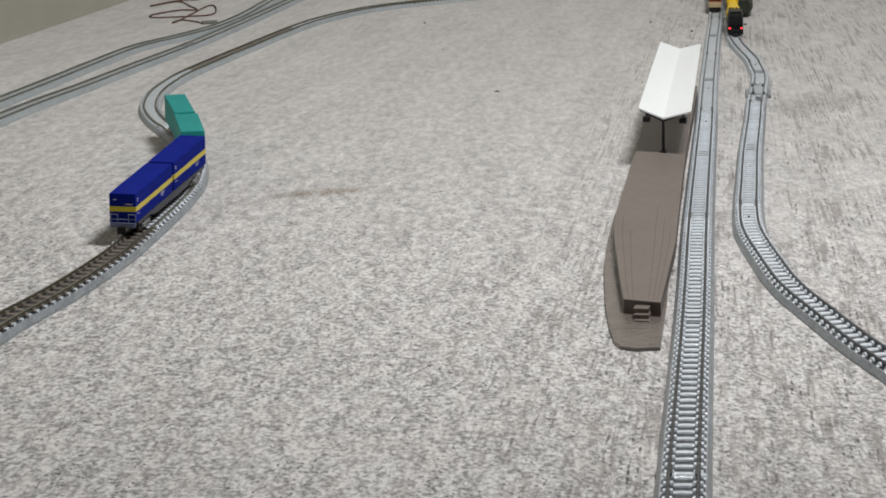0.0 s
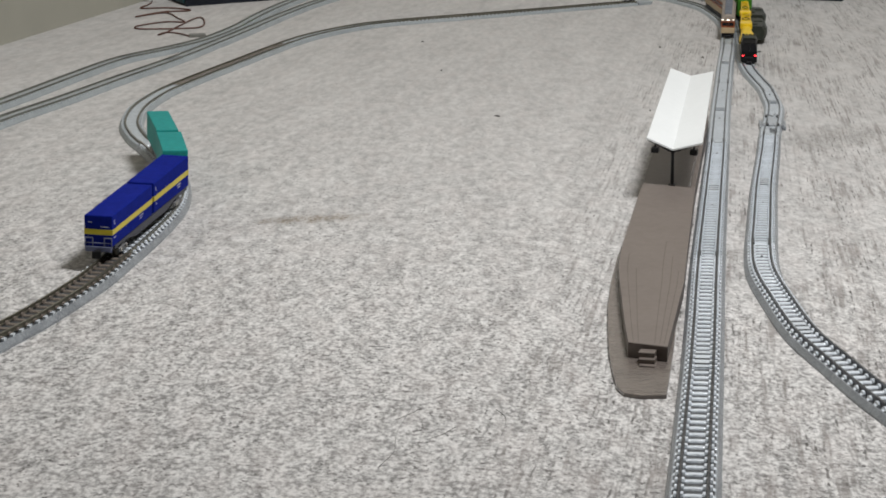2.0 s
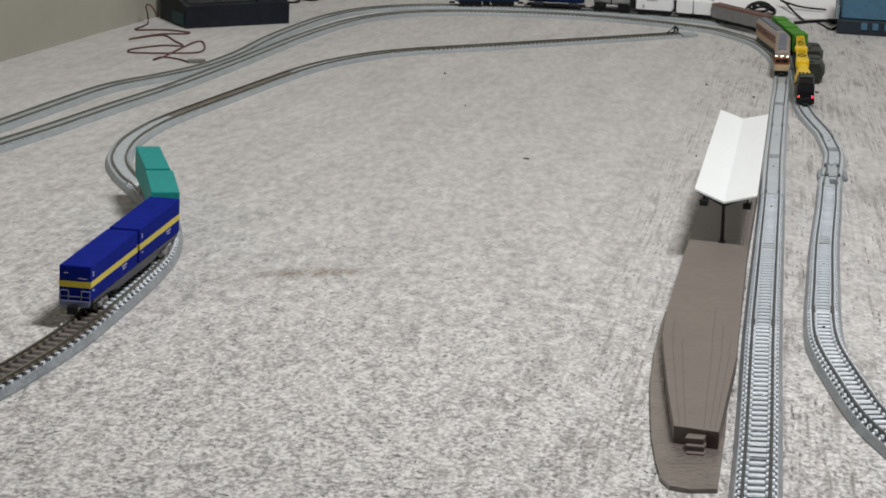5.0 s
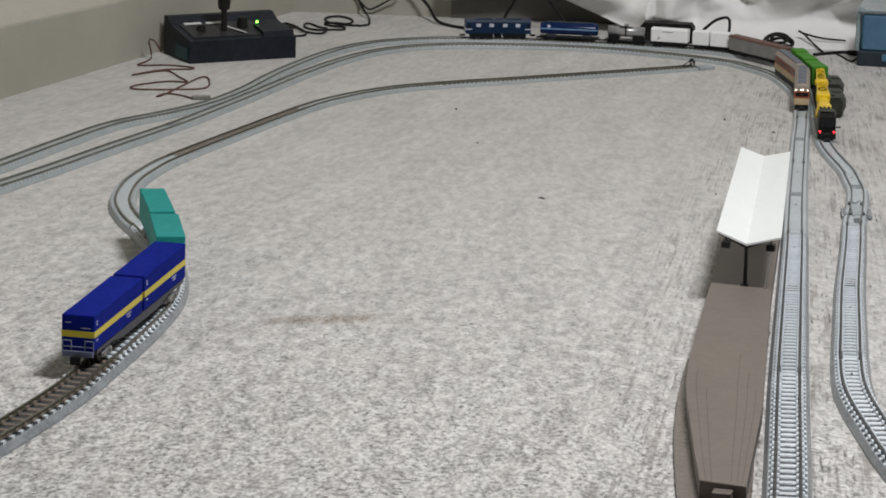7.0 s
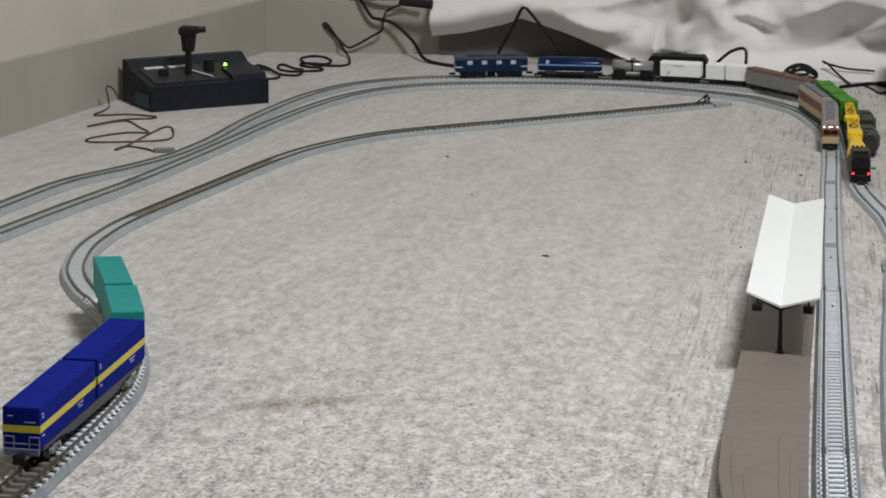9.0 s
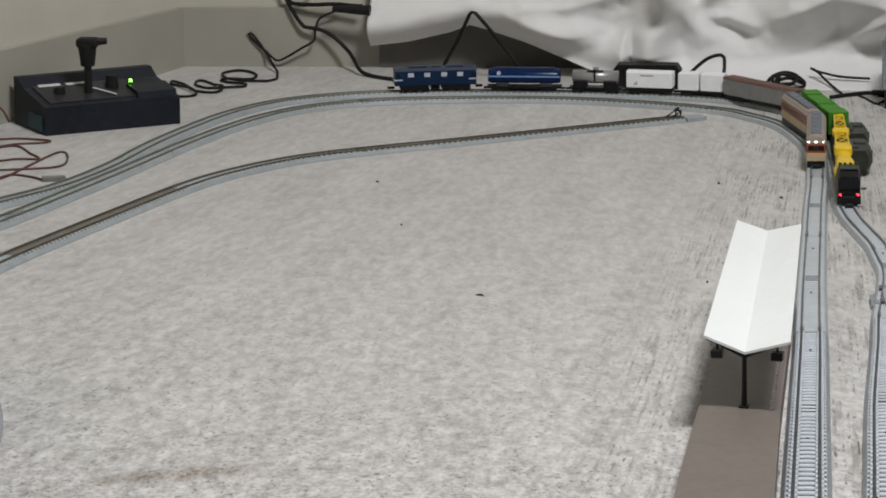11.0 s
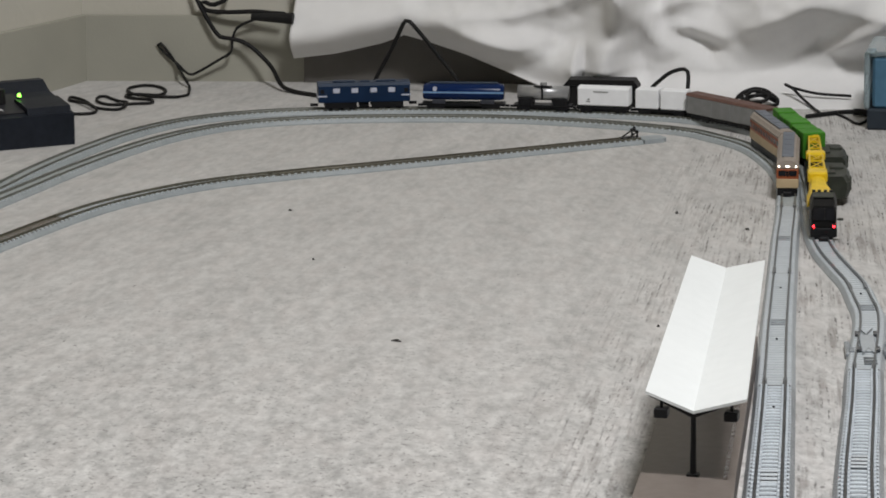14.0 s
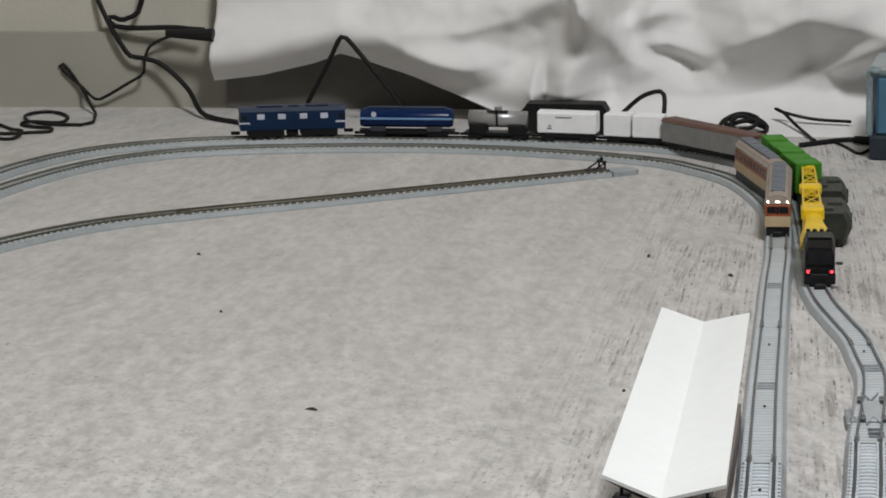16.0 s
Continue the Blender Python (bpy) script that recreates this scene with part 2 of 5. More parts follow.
M["sill"] = paint("grey_wagon_sill", (0.052, 0.054, 0.066), 0.45, 0.3)
M["dark_frame"] = paint("dark_wagon_frame", (0.022, 0.022, 0.026), 0.5, 0.3)
M["steel"] = node_mat("wheel_steel", (0.25, 0.24, 0.22), (0.42, 0.41, 0.38), scale=900, rough=0.35, metal=0.8)
M["rail_grey"] = paint("grey_handrail", (0.17, 0.19, 0.30), 0.45)
M["mark"] = paint("pale_marking", (0.55, 0.57, 0.66), 0.5)
M["cream"] = paint("cream_livery", (0.47, 0.36, 0.22), 0.45)
M["orange"] = paint("vermilion_livery", (0.30, 0.085, 0.035), 0.45)
M["car_roof"] = paint("grey_car_roof", (0.15, 0.165, 0.19), 0.6)
M["roof_pale"] = paint("tan_roof_edge", (0.32, 0.275, 0.235), 0.6)
M["glass"] = paint("dark_window", (0.012, 0.012, 0.014), 0.12)
M["crane_yellow"] = paint("crane_yellow", (0.74, 0.50, 0.018), 0.4)
M["cab_black"] = paint("worn_black_cab", (0.010, 0.0095, 0.009), 0.45, 0.4)
M["olive"] = paint("dark_olive", (0.036, 0.040, 0.031), 0.5, 0.25)
M["green"] = paint("leaf_green_container", (0.065, 0.235, 0.028), 0.5, spec=0.06)
M["box_grey"] = paint("weathered_grey", (0.24, 0.24, 0.235), 0.55)
M["rust"] = paint("rust_brown_roof", (0.135, 0.075, 0.06), 0.55, 0.2)
M["white"] = paint("white_wagon", (0.88, 0.885, 0.89), 0.4, 0.04)
M["loco_blue"] = paint("locomotive_blue", (0.007, 0.023, 0.062), 0.35)
M["loco_roof"] = paint("locomotive_roof", (0.030, 0.046, 0.078), 0.5)
M["wagon_blue"] = paint("bright_blue_wagon", (0.004, 0.018, 0.080), 0.25)
M["light_blue"] = paint("light_blue_line", (0.20, 0.34, 0.55), 0.4)
M["silver"] = node_mat("silver_tank", (0.34, 0.34, 0.34), (0.46, 0.46, 0.46), scale=200, rough=0.35, metal=0.5)
M["console"] = paint("charcoal_console", (0.015, 0.018, 0.025), 0.45, 0.25, bump=0.15)
M["console_panel"] = paint("console_panel", (0.030, 0.030, 0.034), 0.4)
M["label"] = paint("silver_label", (0.62, 0.62, 0.62), 0.4)
M["socket"] = paint("dark_teal_socket", (0.02, 0.06, 0.07), 0.4)
M["wire"] = paint("red_brown_wire", (0.115, 0.055, 0.040), 0.5, 0.3, scale=600)
M["case_blue"] = paint("steel_blue_case", (0.075, 0.165, 0.25), 0.5)
M["case_dark"] = paint("case_base", (0.028, 0.036, 0.046), 0.5)
M["case_clear"] = paint("clear_plastic", (0.55, 0.66, 0.70), 0.2)
M["case_clear"].node_tree.nodes["Principled BSDF"].inputs["Transmission Weight"].default_value = 0.7
M["connector"] = paint("beige_connector", (0.19, 0.19, 0.17), 0.5)
M["lint"] = paint("dark_lint", (0.06, 0.056, 0.052), 0.9)
M["hair"] = paint("loose_fibre", (0.30, 0.29, 0.28), 0.8)
M["lamp_white"] = glow_mat("headlamp_glow", (1.0, 0.93, 0.78), 5.0)
M["lamp_red"] = glow_mat("tail_lamp_glow", (1.0, 0.02, 0.03), 7.0)
M["lamp_green"] = glow_mat("pilot_lamp_glow", (0.25, 1.0, 0.08), 5.0)

# ---------------------------------------------------------------- mesh helpers; lengths in millimetres
MM = 0.001


def finish(bm, name, material, smooth=False):
    bmesh.ops.recalc_face_normals(bm, faces=bm.faces)
    for v in bm.verts:
        v.co *= MM
    me = bpy.data.meshes.new(name)
    bm.to_mesh(me)
    bm.free()
    for mt in (material if isinstance(material, (list, tuple)) else (material,)):
        me.materials.append(mt)
    if smooth:
        for p in me.polygons:
            p.use_smooth = True
    return me


def part(name, bm, material, parent=None, label="", smooth=False):
    ob = new(name, finish(bm, name, material, smooth))
    if parent:
        ob.parent = parent
    if label:
        ob["label"] = label
    return ob


def thing(name, at, turn, label, category, group="", kind=""):
    """An Empty at the thing's base; at in millimetres, turn in degrees from +y."""
    ob = new(name)
    ob.empty_display_size = 0.005
    ob.matrix_world = pose(at[0] * MM, at[1] * MM, at[2] * MM, 0, 0, turn)
    return tagged(ob, label, category, group, kind)


def add_box(bm, c, s, bevel=0.0, m=None):
    r = bmesh.ops.create_cube(bm, size=1.0)
    vs = r["verts"]
    for v in vs:
        v.co = Vector((v.co.x * s[0] + c[0], v.co.y * s[1] + c[1], v.co.z * s[2] + c[2]))
    if bevel:
        es = list({e for v in vs for e in v.link_edges})
        bmesh.ops.bevel(bm, geom=es, offset=bevel, segments=1, profile=0.5, affect="EDGES")
    return bm


def box(c, s, bevel=0.0):
    return add_box(bmesh.new(), c, s, bevel)


def add_cyl(bm, a, b, r1, r2=None, seg=12):
    a, b = Vector(a), Vector(b)
    d = b - a
    q = d.to_track_quat("Z", "Y").to_matrix().to_4x4()
    mat = Matrix.Translation((a + b) / 2) @ q
    bmesh.ops.create_cone(bm, cap_ends=True, segments=seg, radius1=r1, radius2=r1 if r2 is None else r2, depth=d.length, matrix=mat)
    return bm


def cyl(a, b, r1, r2=None, seg=12):
    return add_cyl(bmesh.new(), a, b, r1, r2, seg)


def prism(outline, z0, z1, bevel=0.0):
    """An upright block over an outline of (x, y)."""
    bm = bmesh.new()
    low = [bm.verts.new((x, y, z0)) for x, y in outline]
    high = [bm.verts.new((x, y, z1)) for x, y in outline]
    bm.faces.new(list(reversed(low)))
    top = bm.faces.new(high)
    n = len(outline)
    for i in range(n):
        bm.faces.new((low[i], low[(i + 1) % n], high[(i + 1) % n], high[i]))
    if bevel:
        bmesh.ops.bevel(bm, geom=list(top.edges), offset=bevel, segments=2, profile=0.6, affect="EDGES")
    return bm


def lofted(sections):
    """Closed sections of equal length joined along their order, with end caps."""
    bm = bmesh.new()
    rows = [[bm.verts.new(p) for p in s] for s in sections]
    n = len(rows[0])
    for a, b in zip(rows, rows[1:]):
        for i in range(n):
            bm.faces.new((a[i], a[(i + 1) % n], b[(i + 1) % n], b[i]))
    bm.faces.new(rows[0])
    bm.faces.new(list(reversed(rows[-1])))
    return bm


def spline(points, step):
    """Evenly spaced points on a smooth line through the given ones (any dimension)."""
    p = [np.array(q, float) for q in points]
    p = [2 * p[0] - p[1]] + p + [2 * p[-1] - p[-2]]
    fine = []
    for i in range(1, len(p) - 2):
        for k in range(24):
            t = k / 24
            fine.append(0.5 * (2 * p[i] + (p[i + 1] - p[i - 1]) * t + (2 * p[i - 1] - 5 * p[i] + 4 * p[i + 1] - p[i + 2]) * t ** 2
                               + (3 * p[i] - p[i - 1] - 3 * p[i + 1] + p[i + 2]) * t ** 3))
    fine.append(p[-2])
    fine = np.array(fine)
    d = np.concatenate([[0], np.cumsum(np.linalg.norm(np.diff(fine, axis=0), axis=1))])
    n = max(2, int(d[-1] / step))
    s = np.linspace(0, d[-1], n + 1)
    return np.stack([np.interp(s, d, fine[:, k]) for k in range(fine.shape[1])], 1)


def tube(points, radius, step=2.0, seg=7):
    """A round cable along a smooth line."""
    pts = spline(points, step)
    bm = bmesh.new()
    rows = []
    for i, q in enumerate(pts):
        t = Vector(pts[min(i + 1, len(pts) - 1)] - pts[max(i - 1, 0)]).normalized()
        side = t.cross(Vector((0, 0, 1)))
        side = side.normalized() if side.length > 0.05 else Vector((1, 0, 0))
        up = side.cross(t).normalized()
        rows.append([bm.verts.new(Vector(q) + radius * (math.cos(a) * side + math.sin(a) * up)) for a in [2 * math.pi * k / seg for k in range(seg)]])
    for a, b in zip(rows, rows[1:]):
        for i in range(seg):
            bm.faces.new((a[i], a[(i + 1) % seg], b[(i + 1) % seg], b[i]))
    bm.faces.new(rows[0])
    bm.faces.new(rows[-1])
    return bm


def cable(name, points, radius, label, material=None, category="cable"):
    ob = part(name, tube(points, radius), material or M["soft_black"], smooth=True)
    return tagged(ob, label, category)


SIZE = [(-400, 1.58), (-160, 1.36), (120, 1.09), (310, 0.98), (575, 0.73), (747, 0.60), (1000, 0.46), (1150, 0.40)]
PITCH = [(-300, 12.2), (-173, 11.7), (-18, 10.4), (237, 7.5), (390, 5.8), (520, 4.1), (660, 3.3), (1000, 2.5)]


def size_at(y):
    return float(np.interp(y, *zip(*SIZE)))

# ---------------------------------------------------------------- room
def quad_block(name, a, b, height, thick, material, label, category, z0=0.0, height_b=None):
    """A wall from a to b (x, y), its face on that line and its thickness behind it (to the left of a to b)."""
    a, b = Vector((*a, 0)), Vector((*b, 0))
    d = (b - a).normalized()
    n = Vector((-d.y, d.x, 0)) * thick
    hb = height if height_b is None else height_b
    bm = bmesh.new()
    low = [bm.verts.new((p.x, p.y, z0)) for p in (a, b, b + n, a + n)]
    high = [bm.verts.new((p.x, p.y, z0 + h)) for p, h in ((a, height), (b, hb), (b + n, hb), (a + n, height))]
    bm.faces.new(low), bm.faces.new(high)
    for i in range(4):
        bm.faces.new((low[i], low[(i + 1) % 4], high[(i + 1) % 4], high[i]))
    return tagged(part(name, bm, material), label, category, kind="structure")


floor_bm = box((300, -1000, -10), (3600, 4700, 20))
tagged(part("floor", floor_bm, M["carpet"]), "light grey mottled needle-felt carpet floor", "floor", kind="structure")
CORNER = (-380.0, 1101.0)
LEFT_FAR = (CORNER[0] - 0.281 * 4300, CORNER[1] - 4300)
BACK_END = (1900.0, 1101.0 + 0.16 * 2280)
quad_block("wall_left", LEFT_FAR, CORNER, 2400, 80, M["wall"], "cream painted room wall", "wall")
quad_block("wall_back", CORNER, BACK_END, 2400, 80, M["wall"], "cream painted room wall", "wall")
quad_block("wall_right", BACK_END, (1900, -3300), 2400, 80, M["wall"], "cream painted room wall", "wall")
quad_block("wall_front", (1900, -3300), LEFT_FAR, 2400, 80, M["wall"], "cream painted room wall", "wall")
tagged(part("ceiling", box((300, -1000, 2430), (3800, 4900, 60)), M["ceiling"]), "unseen grey ceiling", "ceiling", kind="structure")
near = (CORNER[0] - 0.281 * 900, CORNER[1] - 900)
off = Vector((0.963, -0.27))
quad_block("baseboard_left", (near[0] + 3, near[1] - 1), (CORNER[0] + 3.2, CORNER[1] - 0.4), 58, 3, M["band"], "grey-green painted skirting board", "skirting", height_b=28)
quad_block("baseboard_back", (CORNER[0] + 1.0, CORNER[1] - 3.3), (CORNER[0] + 901.0, CORNER[1] + 140.7), 28, 3, M["band"], "grey-green painted skirting board", "skirting")

# ---------------------------------------------------------------- track
def tie_mesh(material):
    """One sleeper of unit size: a bar between the rails, its ends outside them and four rail chairs, in one moulding."""
    half = [(0.0, 4.55), (2.9, 4.45), (3.15, 5.35), (4.05, 5.35), (4.15, 3.55), (5.25, 3.55), (5.35, 5.25), (6.25, 5.25), (6.4, 4.2), (7.2, 4.0), (7.3, 3.3)]
    top = [(-x, z) for x, z in reversed(half)] + half[1:]
    rows = []
    for y, low in ((-0.95, 1.1), (-0.7, 0.3), (-0.22, 0.0), (0.22, 0.0), (0.7, 0.3), (0.95, 1.1)):
        rows.append([(x, y, max(3.3, z - low)) for x, z in top] + [(7.3, y, 3.2), (-7.3, y, 3.2)])
    return finish(lofted(rows), "sleeper", material)


def flush_tie_mesh(material):
    """A sleeper that hardly stands out of its bed."""
    bm = box((0, 0, 3.45), (14.2, 2.9, 0.6))
    bmesh.ops.bevel(bm, geom=[e for e in bm.edges if all(v.co.z > 3.6 for v in e.verts)], offset=0.1, segments=1, profile=0.5, affect="EDGES")
    return finish(bm, "sleeper", material)


TIE = {k: tie_mesh(M[k]) for k in ("tie", "tie_mid", "tie_dark", "tie_wood")}
TIE["tie_plain"] = flush_tie_mesh(M["tie_plain"])
TIE["tie_back"] = flush_tie_mesh(M["tie_back"])
TIE["tie_wood_flush"] = flush_tie_mesh(M["tie_wood"])


def ribbon(pts, profile):
    """A profile of (across, up) swept along ground points; it shrinks with the layout's size."""
    secs = []
    for i, q in enumerate(pts):
        t = pts[min(i + 1, len(pts) - 1)] - pts[max(i - 1, 0)]
        t = t / np.linalg.norm(t)
        n = np.array([t[1], -t[0]])
        s = size_at(q[1])
        secs.append([(q[0] + n[0] * u * s, q[1] + n[1] * u * s, z * s) for u, z in profile])
    return lofted(secs)


def track_section(pts, tie, rail, label, slots=(), holes=(), studded=False, group="track sections", bed_material=None):
    """One clip-together piece of track: bed, two rails and its sleepers; slots and holes lie where the line passes the given y."""
    base = thing("track_section", (0, 0, 0), 0, label, "model track", group)
    part("track_bed", ribbon(pts, [(-9.2, 0.0), (-9.1, 1.0), (-7.6, 3.55), (7.6, 3.55), (9.1, 1.0), (9.2, 0.0)]), bed_material or M["bed"], base)
    # dark strips paint the shade beside the rails and between the sleepers
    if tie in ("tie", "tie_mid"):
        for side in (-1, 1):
            part("ballast_strip", ribbon(pts, [(4.7 * side - 2.2, 3.4), (4.7 * side - 2.2, 3.78), (4.7 * side + 2.2, 3.78), (4.7 * side + 2.2, 3.4)]), M["gap_shade"], base)
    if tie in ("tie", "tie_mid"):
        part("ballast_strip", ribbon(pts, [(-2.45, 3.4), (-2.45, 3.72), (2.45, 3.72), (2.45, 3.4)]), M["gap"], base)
    # one wide strip of painted shade under the brown sleepers
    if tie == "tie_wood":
        part("ballast_strip", ribbon(pts, [(-7.0, 3.4), (-7.0, 3.72), (7.0, 3.72), (7.0, 3.4)]), M["gap_shade"], base)
    for side in (-1, 1):
        c = 4.65 * side
        foot = 3.6 if tie in ("tie_plain", "tie_back", "tie_wood_flush") else 4.2
        part("rail", ribbon(pts, [(c - 0.65, foot), (c - 0.3, foot + 0.6), (c - 0.42, foot + 1.9), (c + 0.42, foot + 1.9), (c + 0.3, foot + 0.6), (c + 0.65, foot)]), rail, base)
    d = np.concatenate([[0], np.cumsum(np.linalg.norm(np.diff(pts, axis=0), axis=1))])
    s, spots = 1.0, []
    while s < d[-1] - 0.6:
        spots.append(s)
        s += float(np.interp(np.interp(s, d, pts[:, 1]), *zip(*PITCH)))
    for end in (0, -1):
        for side in (-1, 1):
            q = pts[end]
            t = pts[1] - pts[0] if end == 0 else pts[-1] - pts[-2]
            t = t / np.linalg.norm(t)
            z = size_at(q[1])
            piece = box((4.5 * side * z, 0, 4.9 * z), (1.9 * z, 5.0 * z, 1.5 * z), 0.2 * z)
            joiner = part("rail_joiner", piece, rail, base)
            joiner.matrix_world = pose((q[0] + (t[0] * 2.6 * z if end == 0 else -t[0] * 2.6 * z)) * MM, (q[1] + (t[1] * 2.6 * z if end == 0 else -t[1] * 2.6 * z)) * MM, 0, 0, 0, math.degrees(math.atan2(-t[0], t[1])))
    def place(y):
        k = int(np.argmin(abs(pts[:, 1] - y))) if isinstance(y, (int, float)) else int(np.argmin(np.linalg.norm(pts - np.array(y), axis=1)))
        t = pts[min(k + 1, len(pts) - 1)] - pts[max(k - 1, 0)]
        return pts[k], t / np.linalg.norm(t)

    faint = tie not in ("tie", "tie_mid")
    for y in holes:
        if pts[0][1] < y < pts[-1][1]:
            p, t = place(y)
            z = size_at(p[1])
            part("screw_hole", cyl((p[0], p[1], 4.0 * z), (p[0], p[1], 4.75 * z), 0.55 * z, 0.55 * z, 8), M["gap"], base)
    for y in slots:
        if np.linalg.norm(place(y)[0] - np.array(y)) < 12 if isinstance(y, tuple) else pts[0][1] < y < pts[-1][1]:
            p, t = place(y)
            z, pitch = size_at(p[1]), float(np.interp(p[1], *zip(*PITCH)))
            if not faint:
                plate = part("feeder_plate", box((0, 0, 4.5 * z), (6.0 * z, 3.3 * pitch, 0.3 * z)), M["tie_mid"], base)
                plate.matrix_world = pose(p[0] * MM, p[1] * MM, 0, 0, 0, math.degrees(math.atan2(-t[0], t[1])))
            for k in (-1, 0, 1):
                slot = part("feeder_slot", box((0, 0, (3.95 if faint else 4.5) * z), ((7.4 if faint else 6.2) * z, (0.42 if faint else 0.30) * pitch, (0.5 if faint else 0.50) * z)), M["bed"] if faint else M["gap_shade"], base)
                slot.matrix_world = pose((p[0] + t[0] * k * pitch) * MM, (p[1] + t[1] * k * pitch) * MM, 0, 0, 0, math.degrees(math.atan2(-t[0], t[1])))
    if tie == "tie_wood" or studded:
        studs = bmesh.new()
        for s in spots:
            p = np.array([np.interp(s, d, pts[:, 0]), np.interp(s, d, pts[:, 1])])
            q = np.array([np.interp(s + 1, d, pts[:, 0]), np.interp(s + 1, d, pts[:, 1])]) - p
            q = q / max(1e-6, np.linalg.norm(q))
            z = size_at(p[1])
            for side in (-1, 1):
                add_box(studs, (p[0] + q[1] * side * 6.9 * z, p[1] - q[0] * side * 6.9 * z, 3.9 * z), (1.5 * z, 0.42 * float(np.interp(p[1], *zip(*PITCH))), 1.3 * z))
        part("ballast_studs", studs, M["tie_plain"] if studded else M["tie_mid"], base, "pale grey studs along the bed")
    for k, s in enumerate(spots):
        p = np.array([np.interp(s, d, pts[:, 0]), np.interp(s, d, pts[:, 1])])
        q = np.array([np.interp(min(s + 1, d[-1]), d, pts[:, 0]), np.interp(min(s + 1, d[-1]), d, pts[:, 1])]) - \
            np.array([np.interp(max(s - 1, 0), d, pts[:, 0]), np.interp(max(s - 1, 0), d, pts[:, 1])])
        turn = math.degrees(math.atan2(-q[0], q[1]))
        z = size_at(p[1])
        wide = float(np.interp(p[1], *zip(*PITCH))) / 4.1
        m = pose(p[0] * MM, p[1] * MM, 0, 0, 0, turn) @ Matrix.Diagonal((z, wide, z, 1))
        ob = new("sleeper", TIE[tie])
        ob.parent = base
        ob.matrix_world = m
    return base


def cut(path, *ys):
    """Split a fine path where it passes the given lengths, in millimetres."""
    d = np.concatenate([[0], np.cumsum(np.linalg.norm(np.diff(path, axis=0), axis=1))])
    out, last = [], 0.0
    for y in (*ys, d[-1]):
        s = np.linspace(last + 0.03, y - 0.03, max(3, int((y - last) / 5)))
        out.append(np.stack([np.interp(s, d, path[:, 0]), np.interp(s, d, path[:, 1])], 1))
        last = y
    return out


GREY_TRACK = "grey roadbed model track on the carpet"
straight = [(131, -430), (93, -161), (54.5, 121), (28, 310), (6.3, 473), (-7.1, 575), (-20.9, 677), (-31.8, 762), (-40, 826), (-46.6, 880)]
main_line = spline(straight + [(-56, 937), (-76, 990), (-97, 1015), (-109, 1024), (-133, 1032), (-156, 1036), (-178, 1038), (-200, 1037),
                               (-232, 1031), (-263, 1021), (-287, 1006), (-304, 983), (-317, 948), (-328, 900), (-337, 848), (-346, 800),
                               (-358, 742), (-373, 683), (-388, 620), (-404, 560), (-417, 500), (-432, 430)], 4)
d_main = np.concatenate([[0], np.cumsum(np.linalg.norm(np.diff(main_line, axis=0), axis=1))])


def length_at_y(y, upto=900):
    k = int(np.argmax(main_line[:, 1] > upto)) or len(main_line)
    return float(np.interp(y, main_line[:k, 1], d_main[:k]))


main_cuts = [length_at_y(y) for y in (-161, 326, 598, 765, 880)]
main_cuts += [main_cuts[-1] + k for k in (170, 330, 480, 620)]
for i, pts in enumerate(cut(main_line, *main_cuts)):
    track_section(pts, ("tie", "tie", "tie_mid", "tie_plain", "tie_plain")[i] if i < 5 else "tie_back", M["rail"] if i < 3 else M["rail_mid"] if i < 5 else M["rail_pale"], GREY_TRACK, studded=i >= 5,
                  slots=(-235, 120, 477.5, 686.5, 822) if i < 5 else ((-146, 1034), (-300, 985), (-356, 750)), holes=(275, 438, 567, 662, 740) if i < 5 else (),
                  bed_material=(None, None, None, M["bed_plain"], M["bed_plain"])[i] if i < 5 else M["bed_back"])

outer_line = spline([(250, -130), (205, -44), (181, 2), (157, 48), (140, 81), (118, 129), (94, 183), (75, 241), (58, 300), (48.5, 354), (41, 410), (35, 455), (29, 502), (20, 581), (14, 630), (10, 672), (6, 705), (1, 727), (-5, 752), (-13, 776), (-22, 804), (-30, 838), (-38, 885), (-46, 930), (-55, 970), (-69, 1010), (-88, 1036), (-111, 1050),
                     (-137, 1055), (-159, 1056), (-181, 1055), (-203, 1052), (-225, 1050), (-248, 1045), (-270, 1039), (-291, 1028), (-311, 1009),
                     (-325, 980), (-334, 943), (-341, 900), (-346, 850), (-355, 808), (-369, 775), (-388, 737), (-401, 683), (-414, 621), (-428, 560), (-445, 490)], 4)
d_outer = np.concatenate([[0], np.cumsum(np.linalg.norm(np.diff(outer_line, axis=0), axis=1))])
k_out = int(np.argmax(outer_line[:, 1] > 900))
outer_cuts = [float(np.interp(y, outer_line[:k_out, 1], d_outer[:k_out])) for y in (361, 625, 745)]
outer_cuts += [outer_cuts[-1] + k for k in (150, 300, 450, 570, 690)]
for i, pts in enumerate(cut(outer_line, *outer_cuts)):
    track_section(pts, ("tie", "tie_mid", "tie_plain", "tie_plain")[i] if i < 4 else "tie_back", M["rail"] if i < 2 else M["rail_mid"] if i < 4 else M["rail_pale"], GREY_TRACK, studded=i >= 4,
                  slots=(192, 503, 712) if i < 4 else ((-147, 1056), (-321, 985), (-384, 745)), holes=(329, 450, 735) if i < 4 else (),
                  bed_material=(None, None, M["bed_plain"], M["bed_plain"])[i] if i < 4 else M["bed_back"])

